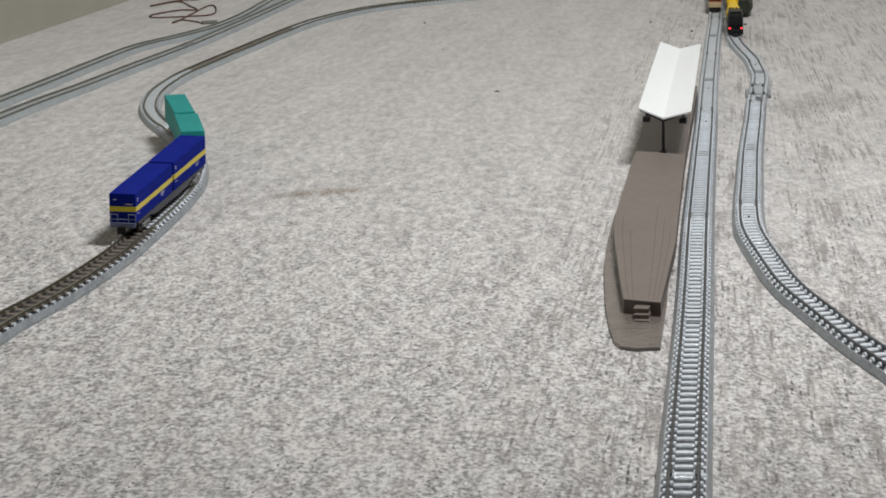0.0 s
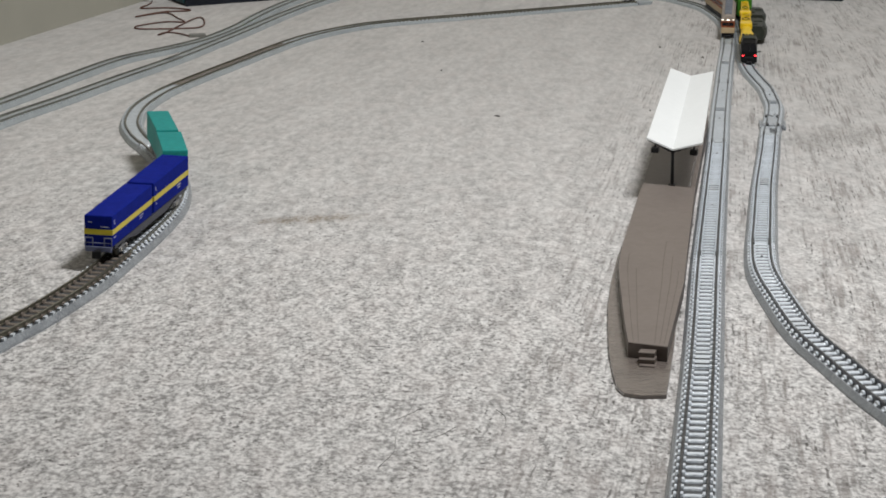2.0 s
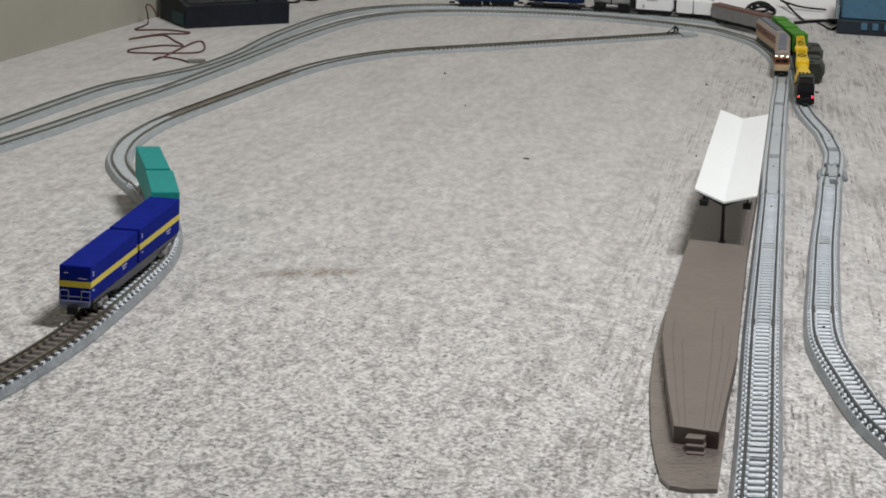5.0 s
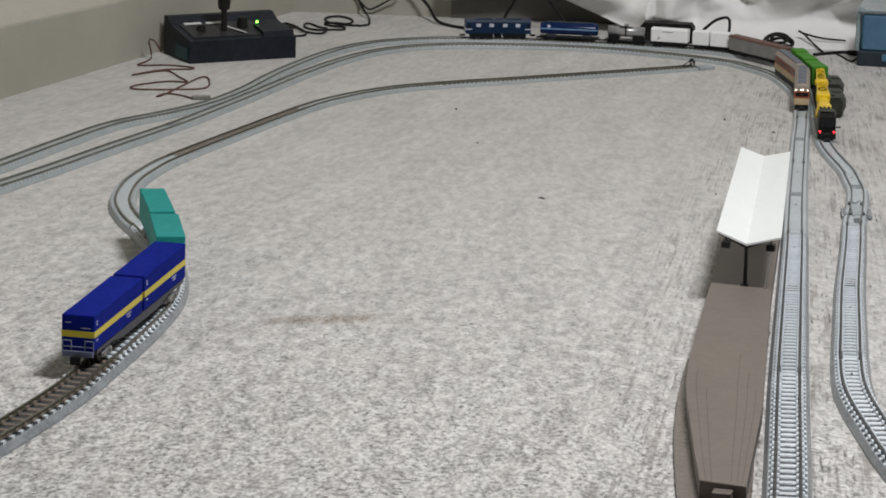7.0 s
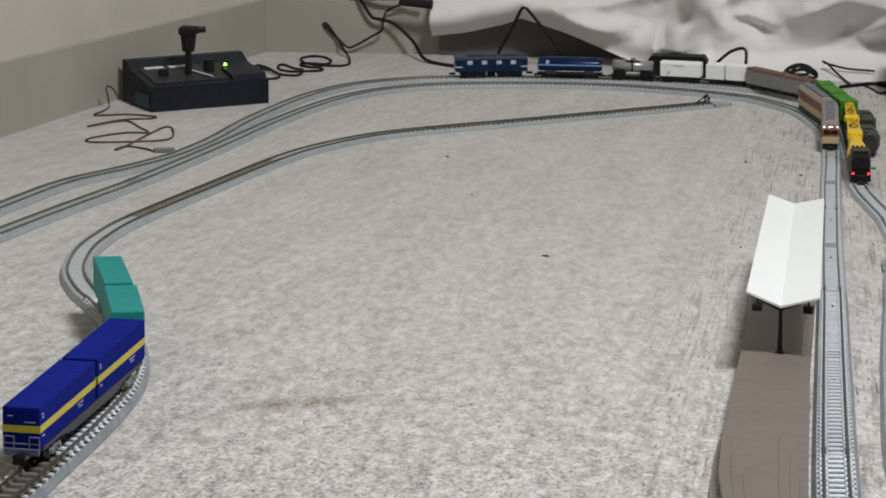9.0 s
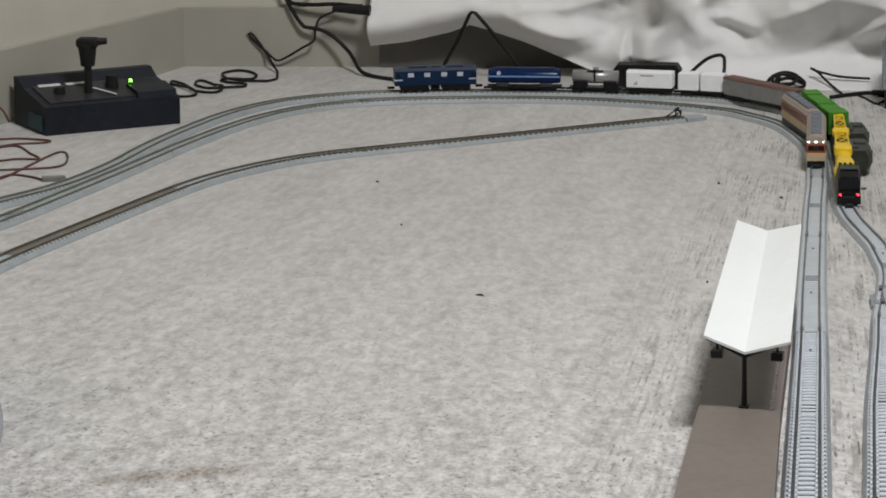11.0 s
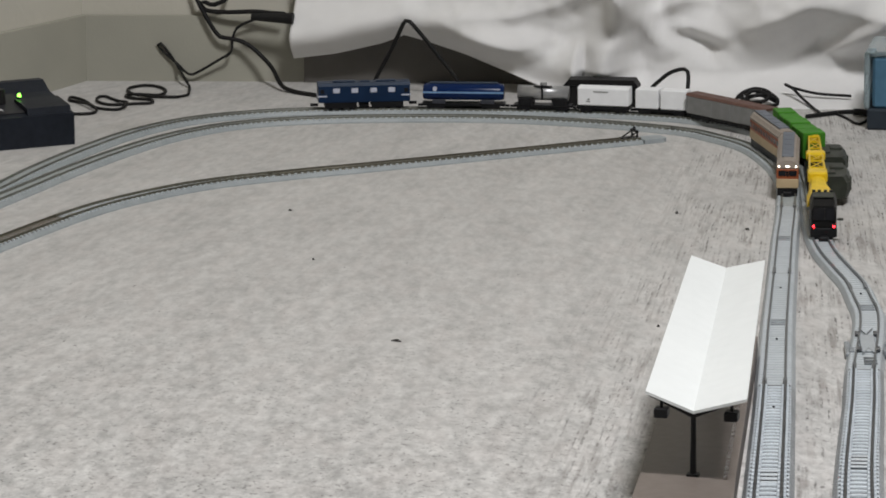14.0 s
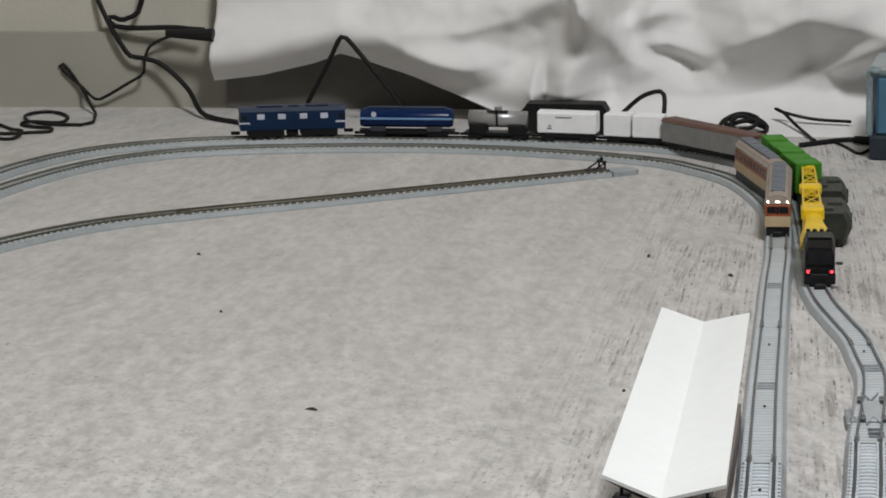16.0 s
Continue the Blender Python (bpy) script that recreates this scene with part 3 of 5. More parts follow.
siding_line = spline([(-327, -260), (-303, -100), (-281, 13), (-275, 60), (-265, 122), (-258, 195), (-257, 245), (-257, 305), (-260, 366), (-270, 416), (-285, 460), (-304, 499),
                      (-320, 528), (-333, 561), (-340, 600), (-340, 636), (-336, 670), (-321, 740), (-304, 814), (-291, 850), (-270, 884), (-240, 911),
                      (-215, 930), (-160, 974), (-124, 1003)], 4)
d_sid = np.concatenate([[0], np.cumsum(np.linalg.norm(np.diff(siding_line, axis=0), axis=1))])
sid_cuts = [float(np.interp(y, siding_line[:, 1], d_sid)) for y in (10, 260, 510, 672, 812, 905)]
for i, pts in enumerate(cut(siding_line, *sid_cuts)):
    wood = i in (0, 1, 4, 6)
    far = i >= 3
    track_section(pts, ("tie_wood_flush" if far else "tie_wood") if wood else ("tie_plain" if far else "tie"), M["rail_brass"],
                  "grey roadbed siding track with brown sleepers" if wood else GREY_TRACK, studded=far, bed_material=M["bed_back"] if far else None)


def hinge_piece():
    """The short expansion piece in the outer line: a flat plate with two arrow ribs and clip lugs at its sides."""
    base = thing("folding_track_joint", (11.2, 660, 0), 9.5, "grey plastic track hinge plate with clip lugs", "model track")
    z = size_at(660)
    part("hinge_plate", box((0, 0, 4.15 * z), (7.6 * z, 23, 0.9 * z), 0.2), M["bed_plain"], base)
    for y, sgn in ((21, -1), (-16, 1)):
        for sx in (-1, 1):
            a, b = Vector((0, y + sgn * 8.5, 4.45 * z)), Vector((sx * 3.4 * z, y, 4.45 * z))
            part("arrow_rib", cyl(a, b, 0.24, 0.24, 6), M["bed"], base)
    for y in (-21, -25, -29):
        part("slot", box((0, y, 4.5 * z), (6.4 * z, 1.2, 0.3)), M["bed"], base)
    for sx in (-1, 1):
        part("clip_lug", add_box(box((sx * 9.9 * z, -3, 1.7 * z), (2.6 * z, 17, 3.4 * z), 0.3), (sx * 8.2 * z, -9, 3.0 * z), (2.4 * z, 5, 3.0 * z), 0.2), M["bed"], base)
        part("hinge_clip", box((sx * 4.5 * z, -10, 4.9 * z), (2.2 * z, 4.0, 1.6 * z), 0.2), M["tie_dark"], base)
        part("hinge_clip", box((sx * 4.5 * z, 12, 4.9 * z), (2.2 * z, 4.0, 1.6 * z), 0.2), M["tie_dark"], base)


hinge_piece()
end_plate = thing("track_end_plate", (-119.5, 1006.5, 0), -52, "grey roadbed end plate beyond the buffer stop", "model track")
part("plate", prism([(-4.2, -5), (4.2, -5), (4.0, 3.4), (2.6, 5.4), (-2.6, 5.4), (-4.0, 3.4)], 0, 1.8, 0.3), M["bed_back"], end_plate)

# ---------------------------------------------------------------- station platform
def platform():
    base = thing("station_platform", (0, 0, 0), 0, "brown-grey plastic island platform with ramped end steps beside the track", "model platform")
    skirt = [(-21, 345), (-18.5, 318), (-13.5, 272), (-6, 218), (2, 172), (9, 134), (17, 98), (23, 74), (28, 64), (36, 61.5), (47, 65), (37, 148), (26, 230), (17, 316)]
    part("plinth", prism(skirt, 0, 1.9, 0.5), M["plat_base"], base, "rough brown plinth")
    deck = [(19, 127), (11, 165), (3, 205), (-5, 245), (-11, 278), (-16, 318), (-26, 424), (-29, 458), (-0.5, 454), (12, 355), (26, 247), (38, 123)]
    part("deck", prism(deck, 1.9, 9.0, 0.35), M["plat"], base)
    for k, (lift, run) in enumerate(((6.7, 3.5), (4.4, 9.5), (2.3, 15.5))):
        c = (29.0 + k * 0.7, 124 - run * 0.55 - 1.0)
        part("step", box((c[0], c[1], (1.6 + lift) / 2), (7.6, 7.0, lift - 1.0), 0.2), M["plat"], base)
    left = [(127, 19), (165, 11), (205, 3), (245, -5), (278, -11), (318, -16), (424, -26)]
    right = [(123, 38), (247, 26), (355, 12), (454, -0.5)]
    for f, end in ((0.13, 300), (0.26, 270), (0.66, 330), (0.79, 300), (0.90, 270)):
        pts = np.array([(np.interp(y, *zip(*left)) * (1 - f) + np.interp(y, *zip(*right)) * f, y) for y in np.linspace(128, end, 16)])
        secs = []
        for k, q in enumerate(pts):
            t = pts[min(k + 1, len(pts) - 1)] - pts[max(k - 1, 0)]
            n = np.array([t[1], -t[0]]) / np.linalg.norm(t) * 0.17
            secs.append([(q[0] - n[0], q[1] - n[1], 8.95), (q[0] + n[0], q[1] + n[1], 8.95), (q[0] + n[0], q[1] + n[1], 9.05), (q[0] - n[0], q[1] - n[1], 9.05)])
        part("paving_line", lofted(secs), M["plat_line"], base)
    hind = thing("station_platform", (0, 0, 0), 0, "brown-grey plastic platform piece under the butterfly roof", "model platform")
    part("deck", prism([(-29.3, 459.5), (-0.8, 455.5), (-22, 640), (-47, 645)], 0, 8.3, 0.3), M["plat"], hind)
    part("edge_strip", prism([(-4.6, 457), (-3.4, 457), (-24, 640), (-25.2, 640)], 8.3, 8.65), M["plat_base"], hind)
    return base


platform()


def butterfly_roof():
    base = thing("platform_roof", (-13.5, 458, 8.3), 0, "white butterfly platform canopy on dark slender posts", "canopy")
    o = Vector((-13.5, 458, 8.3))

    def wing(name, a0, a1, b0, b1, label):
        """A sheet with thickness from the valley (a) to the eaves (b)."""
        bm = bmesh.new()
        top = [Vector(p) - o for p in (a0, a1, b1, b0)]
        hi = [bm.verts.new(p) for p in top]
        lo = [bm.verts.new(p - Vector((0, 0, 0.9))) for p in top]
        bm.faces.new(hi), bm.faces.new(lo)
        for i in range(4):
            bm.faces.new((hi[i], hi[(i + 1) % 4], lo[(i + 1) % 4], lo[i]))
        return part(name, bm, M["roof"], base, label)

    v0, v1 = (-12.9, 454.5, 28.8), (-33.6, 648, 28.8)
    wing("roof_panel", v0, v1, (-27, 455, 34), (-44, 641, 34), "")
    wing("roof_panel", v0, v1, (3.2, 450.5, 34), (-19.5, 638, 34), "")
    for y in (458.5, 568, 636):
        f = (y - 458.5) / (636 - 458.5)
        x = -13.6 - 18.8 * f
        part("post", add_box(add_cyl(bmesh.new(), (x - o.x, y - o.y, 0), (x - o.x, y - o.y, 19.8), 1.0, 0.8, 8), (x - o.x, y - o.y, 0.5), (3.4, 3.4, 1.0)), M["black"], base)
        arm = bmesh.new()
        for sgn, reach in ((-1, 13.0 - 2.5 * f), (1, 15.0 - 2.5 * f)):
            a, b = Vector((x, y, 26.4)) - o, Vector((x + sgn * reach, y, 32.2)) - o
            add_cyl(arm, a, b, 0.75, 0.5, 6)
        part("bracket_arm", arm, M["black"], base)
    for x, z in ((-22.6, 26.6), (-2.2, 26.4)):
        part("hanging_lamp", add_box(add_cyl(bmesh.new(), (x - o.x, -1.0, z + 1.5 - o.z), (x - o.x, -1.0, z + 5.0 - o.z), 0.5, 0.5, 6), (x - o.x, -1.0, z + 0.9 - o.z), (4.0, 4.4, 2.8), 0.3), M["black"], base)
    return base


butterfly_roof()

# ---------------------------------------------------------------- near container train
def bogie(parent, y, gauge_w=10.5, r=2.6, z=7.6, label=""):
    frame_ob = part("bogie", add_box(add_box(box((gauge_w / 2 + 0.9, y, z + 0.6), (1.1, 14.5, 2.2), 0.2), (-gauge_w / 2 - 0.9, y, z + 0.6), (1.1, 14.5, 2.2), 0.2),
                                     (0, y, z + 1.6), (gauge_w + 2, 3.2, 1.6)), M["grey_frame"], parent)
    for dy in (-4.6, 4.6):
        w = bmesh.new()
        for sx in (-1, 1):
            add_cyl(w, (sx * gauge_w / 2, y + dy, z + 0.4), (sx * (gauge_w / 2 - 1.1), y + dy, z + 0.4), r, r, 14)
            add_box(w, (sx * (gauge_w / 2 + 1.7), y + dy, z + 0.5), (0.9, 2.4, 2.0), 0.3)
        add_cyl(w, (-gauge_w / 2, y + dy, z + 0.4), (gauge_w / 2, y + dy, z + 0.4), 0.5, 0.5, 6)
        part("wheelset", w, M["steel"], frame_ob)
    return frame_ob


def container_wagon(at, turn, length, width, label, railing=True):
    """A low container flat: skeletal frame, two bogies, couplers, end railing."""
    base = thing("container_wagon", at, turn, label, "model wagon", "container train")
    part("underframe", box((0, length / 2, 12.0), (width * 0.86, length * 0.99, 1.6), 0.25), M["dark_frame"], base)
    for sx in (-1, 1):
        side = prism([(-length * 0.47, 0), (-length * 0.30, 0), (-length * 0.2, -2.0), (length * 0.2, -2.0), (length * 0.30, 0), (length * 0.47, 0), (length * 0.47, 1.6), (-length * 0.47, 1.6)], 0, 0.8)
        for v in side.verts:
            v.co = Vector((sx * width * 0.45 + (v.co.z - 0.4), length / 2 + v.co.x, 11.0 + v.co.y))
        part("side_sill", side, M["sill"], base)
    bogie(base, length * 0.14)
    bogie(base, length * 0.86)
    for y in (-2.2, length + 2.2):
        part("coupler", add_box(box((0, y, 10.2), (3.0, 4.6, 2.4), 0.3), (0, y + (-2 if y < 0 else 2), 9.4), (4.6, 1.4, 3.6), 0.2), M["black"], base)
    part("buffer_beam", box((0, -0.6, 11.6), (width * 0.92, 1.2, 2.6), 0.2), M["rail_grey"], base)
    if railing:
        r = bmesh.new()
        for x in (-0.46, -0.2, 0.2, 0.46):
            add_cyl(r, (width * x, -0.5, 11.8), (width * x, -0.5, 17.2), 0.28, 0.28, 5)
        for z, a, b in ((17.2, -0.46, -0.2), (17.2, 0.2, 0.46), (14.6, -0.46, 0.46)):
            add_cyl(r, (width * a, -0.5, z), (width * b, -0.5, z), 0.28, 0.28, 5)
        part("end_railing", r, M["rail_grey"], base)
    return base


def container(at, turn, size, material, label, band=False, group="", marks=True, ribbed=False):
    """A ribbed freight container, open corner castings and door bars, with an optional painted band."""
    w, l, h = size
    base = thing("freight_container", at, turn, label, "container", group)
    part("shell", box((0, l / 2, h / 2), (w, l, h), 0.35), material, base)
    if ribbed:
        n = max(3, int(l / 5))
        for k in range(n):
            for x in (-1, 1):
                part("rib", box((x * (w / 2), l * (k + 0.5) / n, h * 0.5), (0.2, l / n * 0.7, h * 0.86)), material, base)
    if band:
        z = h * 0.47
        b = bmesh.new()
        add_box(b, (w / 2 + 0.05, l / 2, z), (0.14, l * 0.995, h * 0.17))
        add_box(b, (-w / 2 - 0.05, l / 2, z), (0.14, l * 0.995, h * 0.17))
        add_box(b, (0, -0.12, z), (w * 0.99, 0.2, h * 0.17))
        part("band", b, M["yellow"], base, "yellow painted band")
    if marks:
        for c, s in (((w / 2 + 0.06, 3.6, h * 0.80), (0.12, 1.8, 0.45)), ((w / 2 + 0.06, 4.0, h * 0.72), (0.12, 1.1, 0.8)), ((w / 2 + 0.06, 4.4, h * 0.28), (0.12, 2.6, 0.45)),
                     ((w / 2 + 0.06, l * 0.72, h * 0.30), (0.12, 7.0, 0.4)), ((w / 2 + 0.06, l * 0.72, h * 0.22), (0.12, 4.6, 0.35)),
                     ((w * 0.24, -0.04, h * 0.64), (w * 0.30, 0.1, 0.35)), ((-w * 0.3, -0.04, h * 0.78), (w * 0.16, 0.1, 0.3))):
            part("marking_bar", box(c, s), M["mark"], base, "small pale marking bar")
    for x in (-0.36, -0.13, 0.13, 0.36):
        part("door_bar", cyl((x * w, -0.06, 0.8), (x * w, -0.06, h - 0.8), 0.14, 0.14, 5), material, base)
    return base


WAGON = (-261.6, 233.0, 0)
container_wagon(WAGON, -0.6, 144, 14.6, "grey container flat wagon standing on the siding track")
container((-262.0, 233.4, 12.6), -0.7, (14.3, 73, 15.6), M["blue"], "deep blue container with a yellow band on the wagon", True, "blue containers")
container((-261.1, 309.8, 12.6), -0.7, (14.3, 66.5, 15.6), M["blue"], "deep blue container with a yellow band on the wagon", True, "blue containers")
container_wagon((-263.5, 390, 0), 18.5, 106, 13.4, "grey container flat wagon coupled behind on the curve", False)
container((-264.8, 394.5, 12.0), 18.8, (13.2, 46.6, 14.6), M["teal"], "teal green container on the second wagon", False, "teal containers", True)
container((-281.8, 443.6, 12.0), 20.8, (11.8, 49, 14.4), M["teal"], "teal green container on the second wagon", False, "teal containers", True)

# ---------------------------------------------------------------- diesel railcars on the curve
def railcar(at, turn, length, width, label, lit):
    base = thing("railcar", at, turn, label, "model railcar", "railcars")
    w, l = width, length
    base.scale = (1.0, 1.0, 1.15)
    part("lower_body", box((0, l / 2, 5.9), (w, l, 3.1), 0.2), M["cream"], base)
    part("window_band", box((0, l / 2, 9.0), (w * 0.995, l * 0.998, 3.4), 0.2), M["orange"], base)
    n = int(l / 4)
    for k in range(n):
        for sx in (-1, 1):
            part("side_window", box((sx * w * 0.5, l * (k + 0.5) / n, 9.2), (0.16, l / n * 0.6, 1.7)), M["glass"], base)
    part("cantrail", box((0, l / 2, 11.3), (w * 1.0, l * 1.0, 1.2), 0.3), M["roof_pale"], base)
    secs = []
    for y in (0.0, l):
        secs.append([(w * 0.46, y, 11.8), (w * 0.36, y, 12.9), (w * 0.14, y, 13.5), (-w * 0.14, y, 13.5), (-w * 0.36, y, 12.9), (-w * 0.46, y, 11.8)])
    part("roof", lofted(secs), M["roof_pale"], base)
    part("roof_walk", box((0, l * 0.56, 13.6), (w * 0.54, l * 0.86, 0.55), 0.15), M["car_roof"], base)
    for k in range(5):
        part("roof_vent", box((0, l * (0.22 + 0.17 * k), 13.8), (w * 0.36, l * 0.07, 0.5), 0.12), M["car_roof"], base)
    part("skirt", box((0, l / 2, 3.0), (w * 0.90, l * 0.99, 2.7), 0.2), M["black"], base)
    for y in (l * 0.17, l * 0.83):
        bg = bmesh.new()
        for sx in (-1, 1):
            add_box(bg, (sx * w * 0.36, y, 2.6), (0.8, 9.0, 1.6), 0.15)
            for dy in (-2.6, 2.6):
                add_cyl(bg, (sx * w * 0.30, y + dy, 2.75), (sx * w * 0.24, y + dy, 2.75), 1.5, 1.5, 10)
        part("bogie", bg, M["black"], base)
    if lit:
        part("front_window", add_box(box((-w * 0.24, -0.1, 9.3), (w * 0.34, 0.3, 1.8), 0.1), (w * 0.24, -0.1, 9.3), (w * 0.34, 0.3, 1.8), 0.1), M["glass"], base)
        part("front_window", box((0, -0.1, 9.2), (w * 0.10, 0.3, 1.9), 0.05), M["glass"], base)
        for x, r in ((-w * 0.38, 0.28), (0, 0.3), (w * 0.38, 0.28)):
            part("headlamp", cyl((x, 0.2, 11.55), (x, -0.35, 11.55), r, r, 10) if x else box((0, -0.1, 11.55), (w * 0.16, 0.5, 0.4), 0.1), M["lamp_white"], base, "glowing white headlamp")
        part("coupler", box((0, -0.9, 2.6), (w * 0.36, 1.8, 1.4), 0.2), M["black"], base)
    return base


railcar((-49.6, 898.5, 0), 7.6, 56, 8.3, "cream and vermilion railcar with lit headlamps on the track", True)
railcar((-57.8, 957.0, 0), 23.0, 44, 7.7, "cream and vermilion trailer railcar rounding the curve", False)

# ---------------------------------------------------------------- crane train
def crane():
    base = thing("railway_crane", (-25.6, 822.7, 0), 9.0, "yellow railway crane with black cab and red tail lamps", "model crane", "crane train")
    part("chassis", add_box(box((0, 34, 4.0), (7.0, 66, 2.4), 0.3), (0, 34, 2.6), (4.6, 60, 1.4)), M["black"], base)
    for y in (9, 22, 44, 58):
        w = bmesh.new()
        for sx in (-1, 1):
            add_cyl(w, (sx * 2.6, y, 2.7), (sx * 3.4, y, 2.7), 1.6, 1.6, 12)
        part("wheelset", w, M["black"], base)
    part("coupler", add_box(box((0, -1.6, 3.0), (2.6, 3.2, 1.6), 0.2), (0, -3.0, 2.4), (3.6, 1.0, 2.2), 0.2), M["black"], base)
    part("end_beam", add_box(box((0, 0.3, 4.6), (9.6, 1.4, 3.2), 0.2), (0, 0.8, 3.0), (6.6, 1.0, 2.0), 0.2), M["black"], base)
    cab = [[(sx * wd, y, z) for sx, z in ((-1, 4.6), (1, 4.6), (1, top - 2.6), (0.80, top), (-0.80, top), (-1, top - 2.6))] for y, wd, top in ((1.4, 4.5, 14.2), (4.0, 4.7, 16.0), (13.0, 4.9, 17.0))]
    part("cab", lofted(cab), M["cab_black"], base, "black cab with a worn roof edge")
    part("cab_roof_edge", box((0, 8.6, 16.7), (7.4, 8.6, 0.5), 0.15), M["olive"], base)
    part("cab_window", box((0, 1.2, 11.2), (7.4, 0.5, 4.6), 0.1), M["glass"], base)
    part("window_post", box((0.4, 0.9, 11.2), (0.4, 0.3, 4.6)), M["cab_black"], base)
    part("handrail", add_cyl(add_cyl(bmesh.new(), (-4.2, 0.4, 5.5), (-4.2, 0.4, 10.5), 0.22, 0.22, 5), (4.2, 0.4, 5.5), (4.2, 0.4, 10.5), 0.22, 0.22, 5), M["black"], base)
    for x in (-3.6, 3.6):
        lampbox = part("tail_lamp", box((x, -0.2, 7.0), (2.0, 0.8, 1.8), 0.15), M["black"], base)
        part("lens", cyl((x, -0.55, 7.05), (x, -0.85, 7.05), 0.5, 0.45, 10), M["lamp_red"], lampbox, "glowing red tail lamp lens")
    part("step_plate", box((6.0, 5.0, 8.6), (2.2, 2.6, 0.5), 0.1), M["olive"], base)
    house = [[(off + sx * wd, y, z) for sx, z in ((-1, low), (1, low), (1, top - 3.2), (0.72, top - 0.6), (0.3, top), (-0.3, top), (-0.72, top - 0.6), (-1, top - 3.2))]
             for y, off, wd, top, low in ((13.2, -0.4, 5.0, 16.2, 12.5), (17, -0.5, 5.3, 16.4, 10.5), (23, -0.7, 5.0, 16.4, 9.5), (29, -1.0, 4.1, 16.6, 9.5), (36, -1.2, 3.4, 16.8, 10.0), (43, -1.4, 3.2, 17.2, 12.0))]
    part("house", lofted(house), M["crane_yellow"], base)
    for x in (-3.4, -1.4, 0.8, 2.8):
        part("house_opening", box((x, 14.0, 17.2), (1.3, 1.6, 0.5), 0.1), M["black"], base)
    part("turntable", cyl((0, 26, 5.0), (0, 26, 8.6), 4.6, 4.6, 20), M["olive"], base)
    # lattice jib, lowered over the runner wagon
    jib = new("jib")
    jib.parent = base
    jib.matrix_parent_inverse.identity()
    a, b = Vector((-1.4, 42, 15.2)), Vector((-1.0, 137, 11.6))
    n = 6
    for sx in (-1, 1):
        for dz in (1.0, 2.6):
            part("chord", cyl(a + Vector((sx * 2.9, 0, dz)), b + Vector((sx * 1.9, 0, dz * 0.8)), 0.42, 0.36, 6), M["crane_yellow"], jib)
    part("jib_foot", box((-1.4, 46, 16.4), (7.2, 9.0, 4.0), 0.6), M["crane_yellow"], jib)
    for k in range(n + 1):
        f = k / n
        wd = 2.9 - 1.0 * f
        p = a.lerp(b, f)
        up = 2.5 - 0.5 * f
        part("cross_bar", cyl(p + Vector((-wd, 0, up)), p + Vector((wd, 0, up)), 0.30, 0.30, 6), M["crane_yellow"], jib)
        if k < n and k != 3:
            q = a.lerp(b, (k + 1) / n)
            s = 1 if k % 2 else -1
            part("lattice", cyl(p + Vector((-wd * s, 0, up)), q + Vector((wd * s, 0, up - 0.05)), 0.26, 0.26, 6), M["crane_yellow"], jib)
            part("lattice", cyl(p + Vector((wd * s, 0, up - 0.1)), q + Vector((-wd * s, 0, up - 0.15)), 0.26, 0.26, 6), M["crane_yellow"], jib)
    mid = a.lerp(b, 0.53)
    part("jib_joint", box((mid.x, mid.y, mid.z + 1.6), (7.2, 6.4, 3.2), 0.7), M["crane_yellow"], jib)
    part("jib_head", box((b.x, b.y + 1.4, b.z + 1.0), (4.6, 3.4, 3.2), 0.6), M["crane_yellow"], jib)
    return base


crane()


def runner_wagon():
    base = thing("runner_wagon", (-37, 889, 0), 9.5, "dark olive crane runner wagon with bulky side lockers", "model wagon", "crane train")
    part("underframe", box((1.0, 42, 3.4), (8.0, 84, 2.4), 0.3), M["black"], base)
    for y in (12, 26, 58, 72):
        w = bmesh.new()
        for sx in (-1, 1):
            add_cyl(w, (1 + sx * 2.6, y, 2.6), (1 + sx * 3.4, y, 2.6), 1.5, 1.5, 12)
        part("wheelset", w, M["black"], base)
    for (mid, low, top, rows, lid) in ((5.4, 3.0, 11.4, ((2, 5.6), (6, 7.4), (24, 7.4), (29, 6.2)), ((3.4, 10.0, 7.0), (7.6, 19.5, 5.0))),
                                       (6.4, 3.0, 9.4, ((50, 5.8), (54, 6.9), (72, 6.6), (76, 5.6)), ((4.0, 60.0, 5.0), (8.8, 68.0, 4.6)))):
        block = [[(mid + sx * wd, y, z) for sx, z in ((-0.82, low), (0.82, low), (1, low + (top - low) * 0.35), (0.97, low + (top - low) * 0.7), (0.74, top), (-0.80, top), (-1, top - 2.5), (-1, low + 2.5))] for y, wd in rows]
        part("locker", lofted(block), M["olive"], base)
        for x, y, w in lid:
            part("hatch", box((x, y, top + 0.2), (w, 5.4, 1.0), 0.3), M["olive"], base)
        part("side_rib", box((mid + rows[1][1] * 0.98, (rows[1][0] + rows[2][0]) / 2, low + (top - low) * 0.5), (0.8, 3.0, (top - low) * 0.45), 0.2), M["olive"], base)
    return base


runner_wagon()


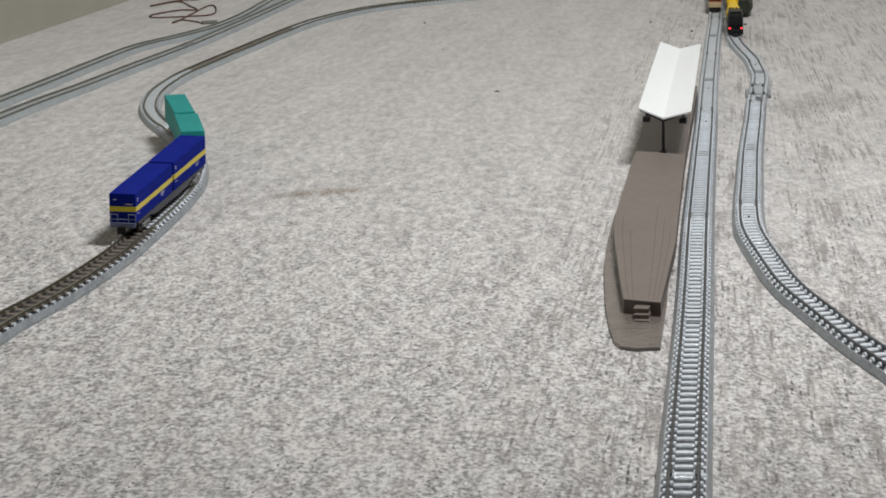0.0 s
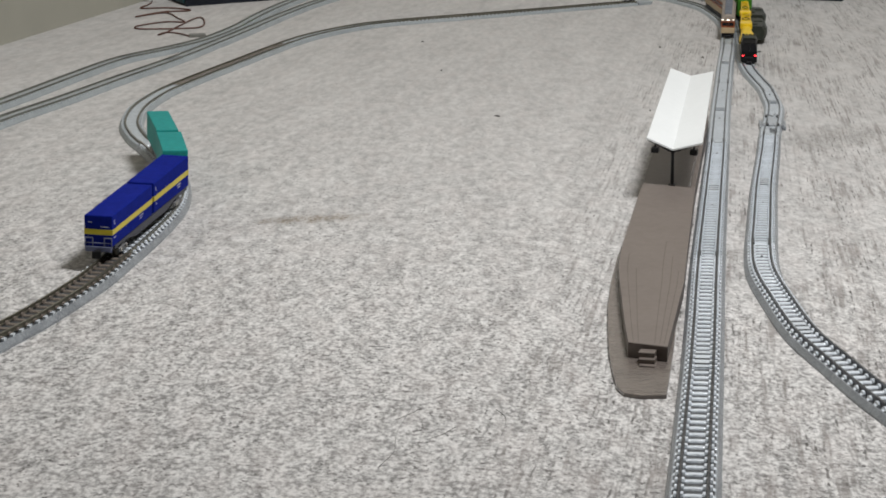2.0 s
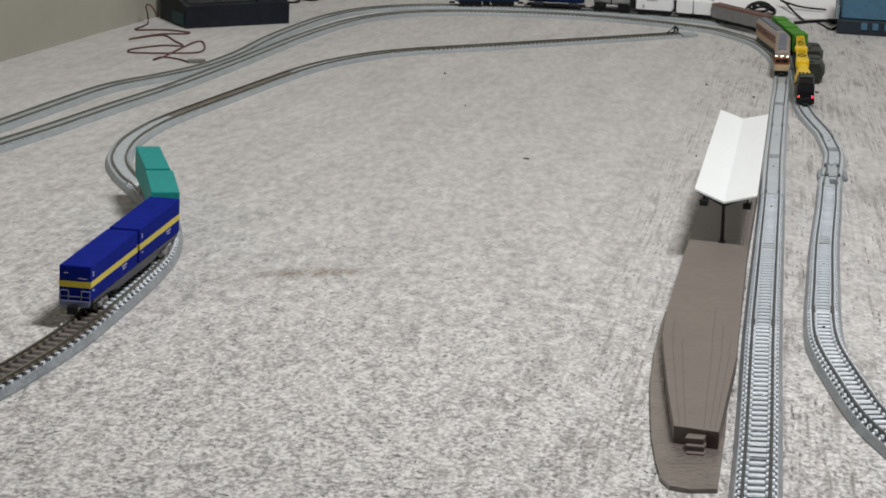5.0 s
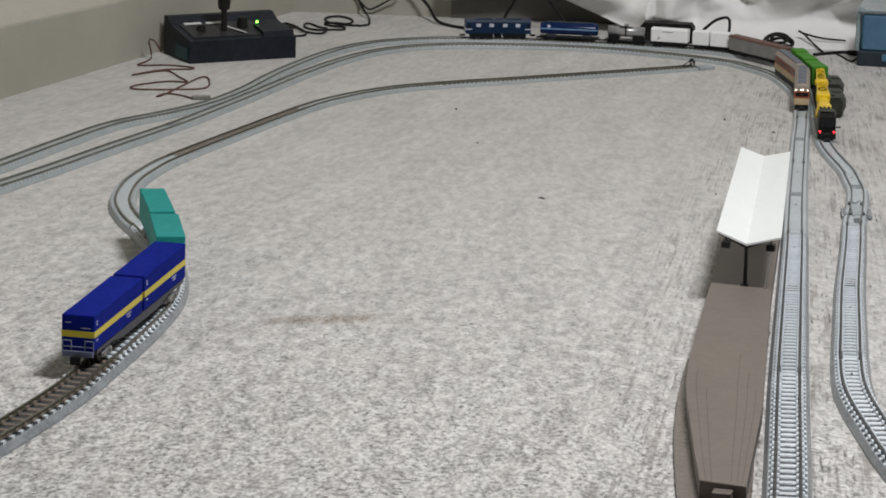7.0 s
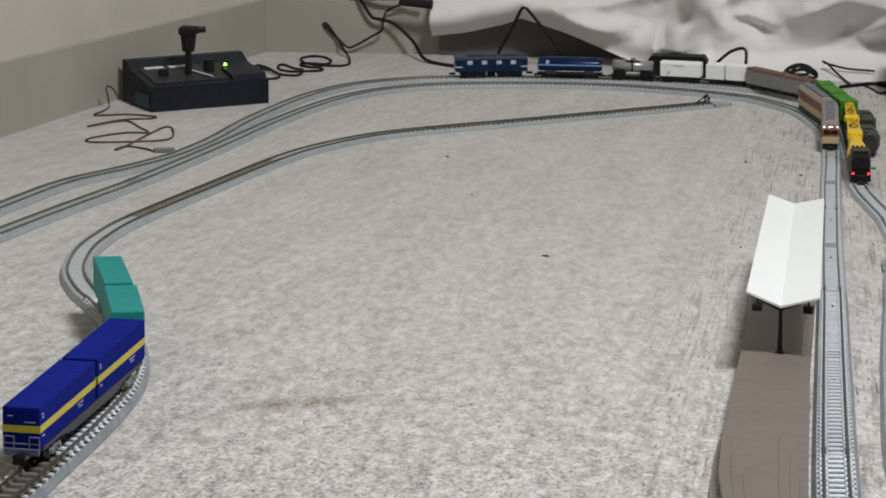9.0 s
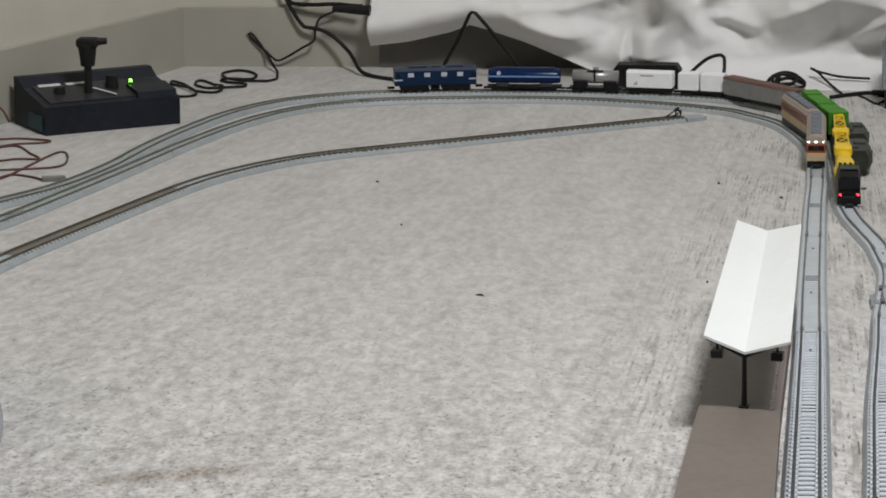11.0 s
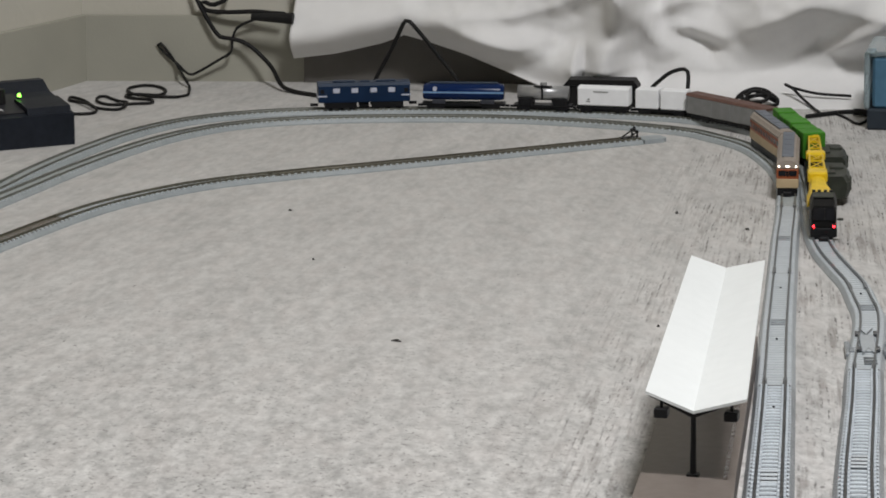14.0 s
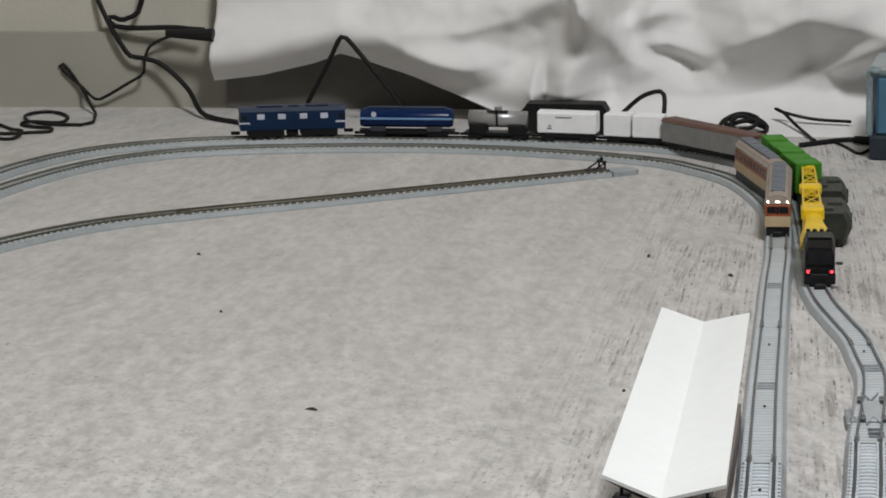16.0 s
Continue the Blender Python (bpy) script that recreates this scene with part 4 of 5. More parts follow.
def simple_wagon(name, at, turn, length, width, label, group="goods train"):
    """Frame, four wheelsets' worth of running gear and couplers for a small goods wagon."""
    base = thing(name, at, turn, label, "model wagon", group)
    part("underframe", add_box(box((0, 0, 4.1), (width * 0.8, length, 1.1), 0.15), (0, 0, 3.2), (width * 0.5, length * 0.5, 1.2)), M["black"], base)
    for y in (-0.33, 0.33):
        w = bmesh.new()
        for sx in (-1, 1):
            add_box(w, (sx * width * 0.36, y * length, 3.1), (0.6, length * 0.22, 1.1), 0.1)
            for dy in (-1, 1):
                add_cyl(w, (sx * width * 0.30, y * length + dy * length * 0.065, 3.0), (sx * width * 0.22, y * length + dy * length * 0.065, 3.0), 1.15, 1.15, 10)
        part("bogie", w, M["black"], base)
    for s in (-1, 1):
        part("coupler", box((0, s * (length / 2 + 0.8), 3.5), (1.0, 1.8, 0.9)), M["black"], base)
    return base


simple_wagon("container_wagon", (-58.0, 984, 0), 21.5, 58, 8.2, "black flat wagon carrying green containers", "crane train")
for k in range(5):
    f = -0.4 + 0.2 * k
    a = radians(21.5)
    x, y = -58.0 - math.sin(a) * f * 56, 984 + math.cos(a) * f * 56
    container((x + math.sin(a) * 5.3, y - math.cos(a) * 5.3, 4.75), 21.5, (8.9 - 0.35 * k, 9.4, 10.3 - 0.35 * (k % 2)), M["green"], "leaf green freight container on a flat wagon", False, "green containers", False)

boxcar = simple_wagon("box_wagon", (-91.5, 1034.5, 0), -129, 48, 7.6, "grey box wagon with a rust-brown roof")
part("body", box((0, 0, 8.2), (7.6, 47, 7.2), 0.25), M["box_grey"], boxcar)
part("roof", lofted([[(3.9, y, 11.7), (2.8, y, 12.7), (-2.8, y, 12.7), (-3.9, y, 11.7)] for y in (-23.8, 23.8)]), M["rust"], boxcar, "rust-brown roof")
for y in (-11, 0, 12):
    part("door", box((3.85, y, 8.1), (0.3, 6.0, 6.2), 0.08), M["box_grey"], boxcar)

simple_wagon("container_wagon", (-122.5, 1053.8, 0), -96, 22.5, 7.4, "black flat wagon with two white containers")
for y, n in ((-6.2, 9.6), (5.0, 11.0)):
    a = radians(-96)
    container((-122.5 - math.sin(a) * (y - n / 2), 1053.8 + math.cos(a) * (y - n / 2), 4.8), -96, (7.0, n, 7.9), M["white"], "white refrigerated container on a wagon", False, "white containers", False)

white_one = simple_wagon("refrigerator_wagon", (-147, 1055.3, 0), -91, 21.5, 7.4, "white refrigerator wagon in the goods train")
part("body", box((0, 0, 8.7), (7.2, 21.2, 7.0), 0.35), M["white"], white_one)
part("door_rail", box((3.7, -1.0, 11.0), (0.25, 6.0, 0.35)), M["box_grey"], white_one)
part("marking_bars", add_box(box((3.65, -6.2, 6.9), (0.12, 1.8, 0.5)), (3.65, -6.0, 7.8), (0.12, 1.0, 0.5)), M["box_grey"], white_one)
part("roof", lofted([[(3.6, y, 12.1), (2.4, y, 12.7), (-2.4, y, 12.7), (-3.6, y, 12.1)] for y in (-10.6, 10.6)]), M["white"], white_one)

tank = simple_wagon("tank_wagon", (-172.3, 1055.2, 0), -88.5, 24, 7.4, "silver tank wagon with a dark frame")
part("tank", cyl((0, -10.4, 9.2), (0, 10.4, 9.2), 3.0, 3.0, 24), M["silver"], tank, "silver tank barrel", True)
part("dome", cyl((0, 0, 11.4), (0, 0, 13.6), 1.5, 1.3, 14), M["silver"], tank)
part("walkway", add_box(box((1.6, 0, 12.2), (1.8, 7.5, 0.4)), (3.3, 0, 10.0), (0.35, 0.7, 6.0)), M["black"], tank)
part("saddle", add_box(box((0, -7, 5.8), (6.8, 6.0, 3.4), 0.3), (0, 7, 5.8), (6.8, 6.0, 3.4), 0.3), M["black"], tank)

hopper = simple_wagon("tank_wagon", (-205, 1053.0, 0), -83, 34, 7.8, "bright blue tank wagon with a pale line")
secs = []
for y, k in ((-16.5, 0.86), (-15, 1.0), (15, 1.0), (16.5, 0.86)):
    secs.append([(k * 3.9 * math.cos(a) , y, 8.9 + (k * 3.7 * math.sin(a) if math.sin(a) > -0.6 else -k * 2.8)) for a in [2 * math.pi * i / 16 for i in range(16)]])
part("barrel", lofted(secs), M["wagon_blue"], hopper, "", True)
part("stripe", box((3.95, 0, 9.3), (0.25, 33, 0.7)), M["light_blue"], hopper, "pale blue line")
part("walkway", box((0, 0, 12.7), (2.6, 28, 0.5)), M["loco_roof"], hopper)
part("badge", cyl((3.9, -11.5, 10.8), (4.15, -11.5, 10.8), 0.95, 0.95, 12), M["mark"], hopper, "round white badge")
for y in (-10, 10):
    part("leg", box((2.8, y, 5.4), (1.6, 5.5, 1.8), 0.2), M["sill"], hopper)

loco = thing("electric_locomotive", (-245.4, 1046.0, 0), -71.5, "blue electric locomotive heading the goods train", "model locomotive", "goods train")
part("body", box((0, 0, 8.7), (7.6, 37.5, 7.0), 0.3), M["loco_blue"], loco)
part("roof", lofted([[(3.8, y, 12.0), (2.9, y, 13.2), (-2.9, y, 13.2), (-3.8, y, 12.0)] for y in (-18.9, 18.9)]), M["loco_roof"], loco)
part("roof_gear", add_box(add_box(box((0, 9, 13.5), (3.0, 8, 0.6), 0.1), (0, -8, 13.5), (3.0, 9, 0.6), 0.1), (0, 0.5, 13.4), (2.2, 4, 0.5), 0.1), M["loco_roof"], loco)
for y in (-11.4, -3.9, 3.8, 11.2):
    part("window", box((3.82, y, 10.2), (0.3, 2.7, 1.9), 0.1), M["mark"], loco, "pale grey window")
for y in (-17.2, 17.2):
    part("cab_window", box((3.8, y, 9.9), (0.28, 1.6, 1.7), 0.05), M["glass"], loco)
    part("cab_stripe", box((3.82, y * 0.99, 8.0), (0.28, 3.6, 0.6)), M["mark"], loco)
for y in (-18.9, 18.9):
    part("front_stripe", box((0, y, 7.9), (7.4, 0.25, 0.7)), M["mark"], loco)
for y in (-9.5, 9.5):
    w = add_box(bmesh.new(), (3.0, y, 4.1), (1.0, 13.0, 2.6), 0.2)
    add_box(w, (-3.0, y, 4.1), (1.0, 13.0, 2.6), 0.2)
    for dy in (-4.4, 0, 4.4):
        for sx in (-1, 1):
            add_cyl(w, (sx * 2.2, y + dy, 3.7), (sx * 2.8, y + dy, 3.7), 1.6, 1.6, 12)
    part("bogie", w, M["black"], loco)
part("tank_box", box((0, 0, 4.0), (5.0, 4.0, 2.0), 0.2), M["black"], loco)
for s in (-1, 1):
    part("coupler", box((0, s * 20.2, 4.0), (1.2, 3.2, 1.1), 0.1), M["black"], loco)

# ---------------------------------------------------------------- buffer stop
stop = thing("buffer_stop", (-127, 1001.5, 2.2), -52, "small black buffer stop at the siding's end", "buffer stop")
stop.scale = (0.9, 0.85, 0.62)
part("frame", add_cyl(add_cyl(bmesh.new(), (-2.4, -3.5, 0), (-2.4, 2.2, 4.2), 0.45, 0.45, 6), (2.4, -3.5, 0), (2.4, 2.2, 4.2), 0.45, 0.45, 6), M["black"], stop)
part("post", add_cyl(add_cyl(bmesh.new(), (-2.4, 2.2, 0), (-2.4, 2.2, 5.4), 0.5, 0.5, 6), (2.4, 2.2, 0), (2.4, 2.2, 5.4), 0.5, 0.5, 6), M["black"], stop)
part("beam", box((0, 2.0, 4.4), (6.4, 1.0, 1.2), 0.1), M["black"], stop)
part("lamp", cyl((0, 2.0, 5.0), (0, 2.0, 7.0), 0.7, 0.6, 8), M["black"], stop)
part("foot", box((0, -0.5, 0.2), (5.6, 8.0, 0.6)), M["black"], stop)

# ---------------------------------------------------------------- power controller
def controller():
    base = thing("train_controller", (0, 0, 0), 0, "charcoal train power controller with a control lever", "controller")
    fl, fr = Vector((-394, 921, 0)), Vector((-343, 959.5, 0))
    ex = (fr - fl)
    # the front-left corner is nearest; the left flank runs back to the wall
    def pt(u, v, z):
        p = fl + ex * u + Vector((-22, 26, 0)) * v
        return (p.x, p.y, z)
    body = lofted([[pt(u, 0, 0), pt(u, 1, 0), pt(u, 1, 21.5), pt(u, 0.88, 21.5), pt(u, 0.70, 17.8), pt(u, 0, 12.6)] for u in (0.0, 1.0)])
    part("body", body, M["console"], base)
    part("control_panel", lofted([[pt(u, 0.10, 13.5), pt(u, 0.66, 17.8), pt(u, 0.66, 18.2), pt(u, 0.10, 13.9)] for u in (0.06, 0.74)]), M["console_panel"], base)
    part("wedge_cover", lofted([[pt(u, 0.02, 12.0), pt(u, 0.46, 15.0), pt(u, 0.40, 17.6), pt(u, 0.05, 15.6)] for u in (0.70, 0.985)]), M["console"], base)
    part("side_socket", lofted([[pt(-0.012, v, 1.6), pt(-0.012, v, 8.4), pt(0.01, v, 8.4), pt(0.01, v, 1.6)] for v in (0.08, 0.5)]), M["socket"], base)
    for u0, u1, v in ((0.10, 0.26, 0.64), (0.30, 0.45, 0.62)):
        part("label_plate", lofted([[pt(u, v - 0.03, 17.9), pt(u, v + 0.03, 18.4), pt(u, v + 0.03, 18.7), pt(u, v - 0.03, 18.2)] for u in (u0, u1)]), M["label"], base)
    part("label_plate", lofted([[pt(u, v - 0.03, 13.9 + v * 7), pt(u, v + 0.03, 14.2 + v * 7), pt(u, v + 0.03, 14.5 + v * 7), pt(u, v - 0.03, 14.2 + v * 7)] for u, v in ((0.45, 0.42), (0.56, 0.14))]), M["label"], base)
    lever = new("lever")
    lever.parent = base
    a, b = Vector(pt(0.40, 0.34, 15)), Vector(pt(0.405, 0.36, 28.5))
    part("stem", cyl(a, b, 1.9, 1.7, 10), M["soft_black"], lever)
    grip = cyl(b - Vector((0, 0, 1)), b + Vector((0, 0, 8.2)), 3.2, 4.3, 12)
    add_box(grip, b + Vector((0.2, 0, 9.4)), (9.4, 7.6, 4.2), 0.9)
    add_cyl(grip, b + Vector((2.5, 1.0, 9.6)), b + Vector((8.0, 3.4, 9.8)), 1.8, 1.5, 10)
    part("grip", grip, M["soft_black"], lever)
    k = Vector(pt(0.60, 0.44, 16.2))
    part("knob", cyl(k, k + Vector((0, 0, 5.6)), 3.1, 2.6, 14), M["soft_black"], base)
    k = Vector(pt(0.20, 0.40, 15.8))
    part("knob", cyl(k, k + Vector((0, 0, 3.0)), 2.8, 2.3, 14), M["soft_black"], base)
    k = Vector(pt(0.735, 0.42, 16.0))
    post = part("pilot_lamp", cyl(k, k + Vector((0, 0, 2.2)), 0.8, 0.8, 10), M["soft_black"], base)
    part("lens", cyl(k + Vector((0, 0, 2.2)), k + Vector((0, -0.2, 3.4)), 0.8, 0.6, 10), M["lamp_green"], post, "glowing green pilot lamp")
    return base


controller()

# ---------------------------------------------------------------- white cloth over the shelf
def cloth():
    """A sheet hung over a low shelf: free hem over the recess, spread on the carpet further along, with sagging folds."""
    bm = bmesh.new()
    nu, nv = 230, 90
    # each fold: its crest line (x, height), its depth along x, and how far it runs out above and below
    folds = [([(-228, 31), (-214, 33), (-191, 33.5), (-175, 38), (-160, 46), (-152, 52)], [(-232, 0), (-212, 10), (-192, 17), (-176, 17), (-163, 10), (-152, 0)], 18.0, 15.0),
             ([(-216, 23), (-200, 20), (-183, 21), (-166, 26)], [(-226, 0), (-206, 7), (-184, 9), (-165, 0)], 6.0, 7.0),
             ([(-200, 58), (-150, 64)], [(-215, 0), (-190, 12), (-165, 0)], 9.0, 9.0),
             ([(-150, 50), (-146, 43), (-139, 30.5), (-133.5, 22.5), (-122, 17.5), (-110.5, 10.5)], [(-153, 0), (-148, 12), (-139, 15), (-125, 11), (-110, 3), (-102, 0)], 8.0, 22.0),
             ([(-129, 29), (-120, 28.5), (-112, 26), (-103, 23.5)], [(-134, 0), (-124, 9), (-112, 8), (-101, 0)], 6.0, 5.0),
             ([(-135, 34), (-124, 40), (-112, 38)], [(-140, 0), (-126, 11), (-110, 0)], 7.0, 7.5),
             ([(-110, 23), (-94, 30.5), (-77, 37), (-69, 41), (-54, 37), (-41, 35), (60, 38), (200, 40)], [(-113, 0), (-104, 9), (-90, 22), (-70, 30), (-45, 25), (0, 24), (200, 20)], 24.0, 22.0),
             ([(-72, 15), (-57, 22), (-46, 28), (-36, 32)], [(-78, 0), (-60, 8), (-44, 9), (-30, 0)], 4.5, 9.0)]
    grid = []
    for i in range(nu + 1):
        u = i / nu
        x = -288 + 497 * u ** 1.15
        wall = 1109 + 0.11 * (x + 291)
        hem = float(np.interp(x, [-288, -270, -250, -240, -228, -212, -196, -179, -165, 400], [12.0, 14.5, 19.5, 23.5, 20.5, 15.5, 10.0, 4.0, 0.3, 0.3]))
        spread = float(np.interp(x, [-291, -215, -180, -150, -90, 300], [0, 3, 12, 26, 36, 38]))
        loose = float(np.interp(x, [-291, -250, -225, -190], [0.25, 0.45, 0.9, 1.0]))
        row = []
        for j in range(nv + 1):
            v = j / nv
            z = hem + (110 - hem) * v ** 1.35
            out = 0.0
            for line, depth, above, below in folds:
                zc, a = float(np.interp(x, *zip(*line))), float(np.interp(x, *zip(*depth)))
                out += a * math.exp(-((z - zc) / above) ** 2) if z > zc else a * max(0.0, 1.0 - (zc - z) / below) ** 1.15
            xc = -152.5 + (z - 14) * 0.215
            out += 24.0 * math.exp(-((x - xc) / (17.0 if x < xc else 7.0)) ** 2)
            out += loose * (3.4 * noise.noise((x * 0.030 + z * 0.030, z * 0.034 - x * 0.006, 4.0)) + 2.0 * noise.noise((x * 0.075 - z * 0.06, z * 0.10, 7.0)) + 0.9 * noise.noise((x * 0.21, z * 0.19, 3.0)))
            out += 1.6 * math.sin(x * 0.115 + 2.2 * noise.noise((x * 0.02, z * 0.02, 1)))
            belly = 13.0 * math.exp(-((z - hem - 10) / 10.0) ** 2) * (1 if x < -165 else 0.0)
            foot = spread * math.exp(-(z - hem) / 6.5)
            y = wall - 8 * loose - out * min(1.0, 0.15 + (z - hem) / 14) - belly - foot - 2
            row.append(bm.verts.new((x, min(y, 1104 + 0.16 * (x + 380) - 5), z)))
        grid.append(row)
    for i in range(nu):
        for j in range(nv):
            bm.faces.new((grid[i][j], grid[i + 1][j], grid[i + 1][j + 1], grid[i][j + 1]))
    ob = part("draped_cloth", bm, M["cloth"], smooth=True)
    sol = ob.modifiers.new("thickness", "SOLIDIFY")
    sol.thickness, sol.offset = 0.0009, 1.0
    return tagged(ob, "white cotton sheet hanging in folds over a shelf", "cloth")


cloth()
shelf = thing("low_shelf", (0, 0, 0), 0, "taupe board of a low shelf under the sheet", "shelf")
part("kick_board", prism([(-286, 1111), (-150, 1131), (-150, 1134), (-286, 1114)], 0, 27), M["taupe"], shelf)

# ---------------------------------------------------------------- blue case
case = thing("storage_case", (-18.5, 1047, 0), 2.0, "steel-blue plastic case with a dark base and clear cover", "case")
part("base_tray", box((0, 20, 4.3), (41, 40, 8.6), 0.8), M["case_dark"], case)
part("body", box((0.8, 20, 19), (38.5, 38, 21), 1.2), M["case_blue"], case)
part("clear_cover", box((-20.6, 19, 20), (2.2, 38, 23), 0.6), M["case_clear"], case, "clear plastic cover standing at the side")
part("clear_lid", box((-1.6, 20, 30.6), (39.5, 39, 2.2), 0.8), M["case_clear"], case, "clear bluish plastic lid")
part("lid_catch", box((-18.5, -0.2, 32.4), (3.6, 3.0, 2.0), 0.5), M["case_clear"], case)
for x in (-4.5, 2.0, 9.0, 15):
    part("vent_slot", box((x, -0.3, 5.4), (3.6, 1.0, 4.0), 0.3), M["case_blue"], case)

# ---------------------------------------------------------------- cables
cable("black_cable", [(-342, 1108, 60), (-336, 1107, 46), (-331, 1104, 36.6), (-326.5, 1103, 28.4), (-321, 1103, 20.3), (-316.5, 1103, 19.3), (-308.5, 1103, 17), (-298.5, 1101, 9), (-291, 1090, 2.8), (-284, 1084, 1.0), (-270, 1076, 1.0), (-258, 1072, 1.0)], 0.95, "black mains cable sagging down to the carpet")
cable("black_cable", [(-312, 1106, 60), (-317, 1105, 38), (-320, 1104, 34.6), (-324, 1104, 33.2), (-328, 1104, 34.6), (-327, 1104, 31), (-318, 1103, 30.4), (-305, 1103, 31), (-298, 1103, 30.6), (-292, 1103, 30.4)], 1.0, "black mains cable looped against the wall")
cable("black_cable", [(-292, 1103, 30), (-298.5, 1104, 29.2), (-305, 1104, 27.7), (-313, 1104, 23.8), (-315, 1103, 18.5), (-315.5, 1102, 13.6), (-321, 1102, 10), (-330, 1102, 4.6), (-334, 1102, 3.6), (-339, 1102, 8), (-345, 1102, 13), (-347.5, 1102, 15.4), (-346, 1102, 16.4), (-342.5, 1102, 12.4), (-338, 1101, 6.4), (-333, 1093, 2.6), (-330, 1088, 0.9), (-328, 1080, 0.8), (-326, 1070, 0.8), (-329, 1064, 0.8)], 0.58, "thin black cable lying against the wall and carpet")
cable("black_cable", [(-329, 1064, 0.8), (-339, 1063, 0.8), (-347, 1064, 1.2), (-352, 1072, 1.0), (-354, 1081, 0.8), (-349, 1088, 0.8), (-342, 1085, 0.8), (-337, 1076, 0.8), (-338, 1067, 0.8), (-346, 1061, 2.0), (-351, 1062, 0.8), (-345, 1057, 0.8), (-338, 1056, 0.8), (-336, 1049, 0.8), (-342, 1046, 0.8), (-351, 1042, 0.8), (-358, 1047, 0.8), (-361, 1056, 0.8), (-359, 1060, 0.8), (-351, 1051, 0.8), (-344, 1041, 2.0), (-345, 1033, 0.8), (-351, 1032, 0.8), (-357, 1036, 0.8), (-364, 1048, 0.8), (-372, 1056, 0.8), (-371, 1049, 0.8), (-366, 1045, 0.8), (-357, 1033, 2.0), (-353, 1026, 0.8), (-356, 1020, 0.8), (-366, 1018, 0.8), (-376, 1008, 0.8)], 0.62, "coiled black cable on the carpet")
plug = thing("cable_plug", (-291, 1097, 29.5), 0, "black moulded plug hanging against the wall", "plug")
part("plug_body", cyl((-14, 0, 0.3), (4, 0, 0), 1.5, 2.5, 10), M["soft_black"], plug)
cable("black_cable", [(-251, 1084, 0.9), (-248.6, 1084, 8), (-243.4, 1084, 17.6), (-239.6, 1084, 25.4), (-236.8, 1084, 31.4), (-235.2, 1084, 32.4), (-233.2, 1084, 31), (-227.6, 1084, 24.6), (-221, 1084, 16.6), (-215, 1084, 9), (-211, 1084, 0.9)], 0.9, "black cable standing in a pointed arch")
cable("black_cable", [(-139, 1086, 1.2), (-133, 1090, 7), (-126.5, 1090, 12.6), (-120, 1090, 14.6), (-118, 1088, 12), (-118, 1084, 4), (-118, 1082, 1.2)], 0.85, "black cable arching over the carpet")
adapter = thing("power_adapter", (-153, 1078, 0), 2, "black plastic power adapter block behind the goods wagons", "adapter")
part("adapter_body", lofted([[(-15.4, y, 0), (15.4, y, 0), (15.6, y, 8.6), (13.8, y, 11.2), (-13.4, y, 10.9), (-15.6, y, 8.0)] for y in (0, 8.5)]), M["soft_black"], adapter)
part("lid_seam", box((0, -0.1, 8.4), (30.6, 0.4, 0.35)), M["black"], adapter)
part("strain_relief", cyl((-15, 4, 3.2), (-21, 4, 2.0), 1.5, 1.0, 8), M["soft_black"], adapter)
cable("dark_cable", [(-97.5, 1081.5, 1), (-96.7, 1085.7, 5), (-90.7, 1088.5, 7.6), (-83.9, 1085.7, 6.6), (-85.6, 1081.5, 4), (-94.1, 1082.9, 3), (-95.0, 1087.1, 6), (-89.0, 1089.9, 6.8), (-82.2, 1087.1, 5), (-80.5, 1082.9, 2.5), (-87.3, 1080.1, 2), (-93.2, 1082.2, 4.6), (-90.7, 1086.4, 7.2), (-83.9, 1084.3, 5.6), (-81.3, 1086.4, 3), (-88.2, 1089.2, 5), (-94.1, 1085.0, 4), (-89.0, 1082.9, 6), (-83.0, 1088.5, 5)], 0.85, "tangled dark brown cable bundle on the carpet", M["soft_black"])
cable("black_cable", [(-52, 1098, 4.2), (-66, 1098, 4.8), (-77.4, 1098, 7.2), (-79, 1097, 8.3), (-76, 1096, 7), (-71, 1092, 3.4), (-66, 1086, 1.0), (-62, 1076, 1.0)], 0.6, "thin grey-black lead looped by the sheet")
cable("black_cable", [(-66, 1066, 1), (-58, 1074, 1), (-50, 1080, 1), (-42, 1076, 1), (-36, 1072, 1)], 0.9, "black lead running to a plug")
cable("black_cable", [(-56, 1078, 0.6), (-50, 1068, 0.6), (-44, 1056, 0.6), (-42, 1060, 0.6), (-41, 1070, 0.6)], 0.5, "thin black lead in a loop on the carpet")
plug2 = thing("cable_plug", (-44, 1075, 1.6), 0, "black moulded plug lying on the carpet", "plug")
part("plug_body", cyl((-4, 1.0, 0.2), (10, -1.4, 0.2), 1.3, 1.8, 10), M["soft_black"], plug2)
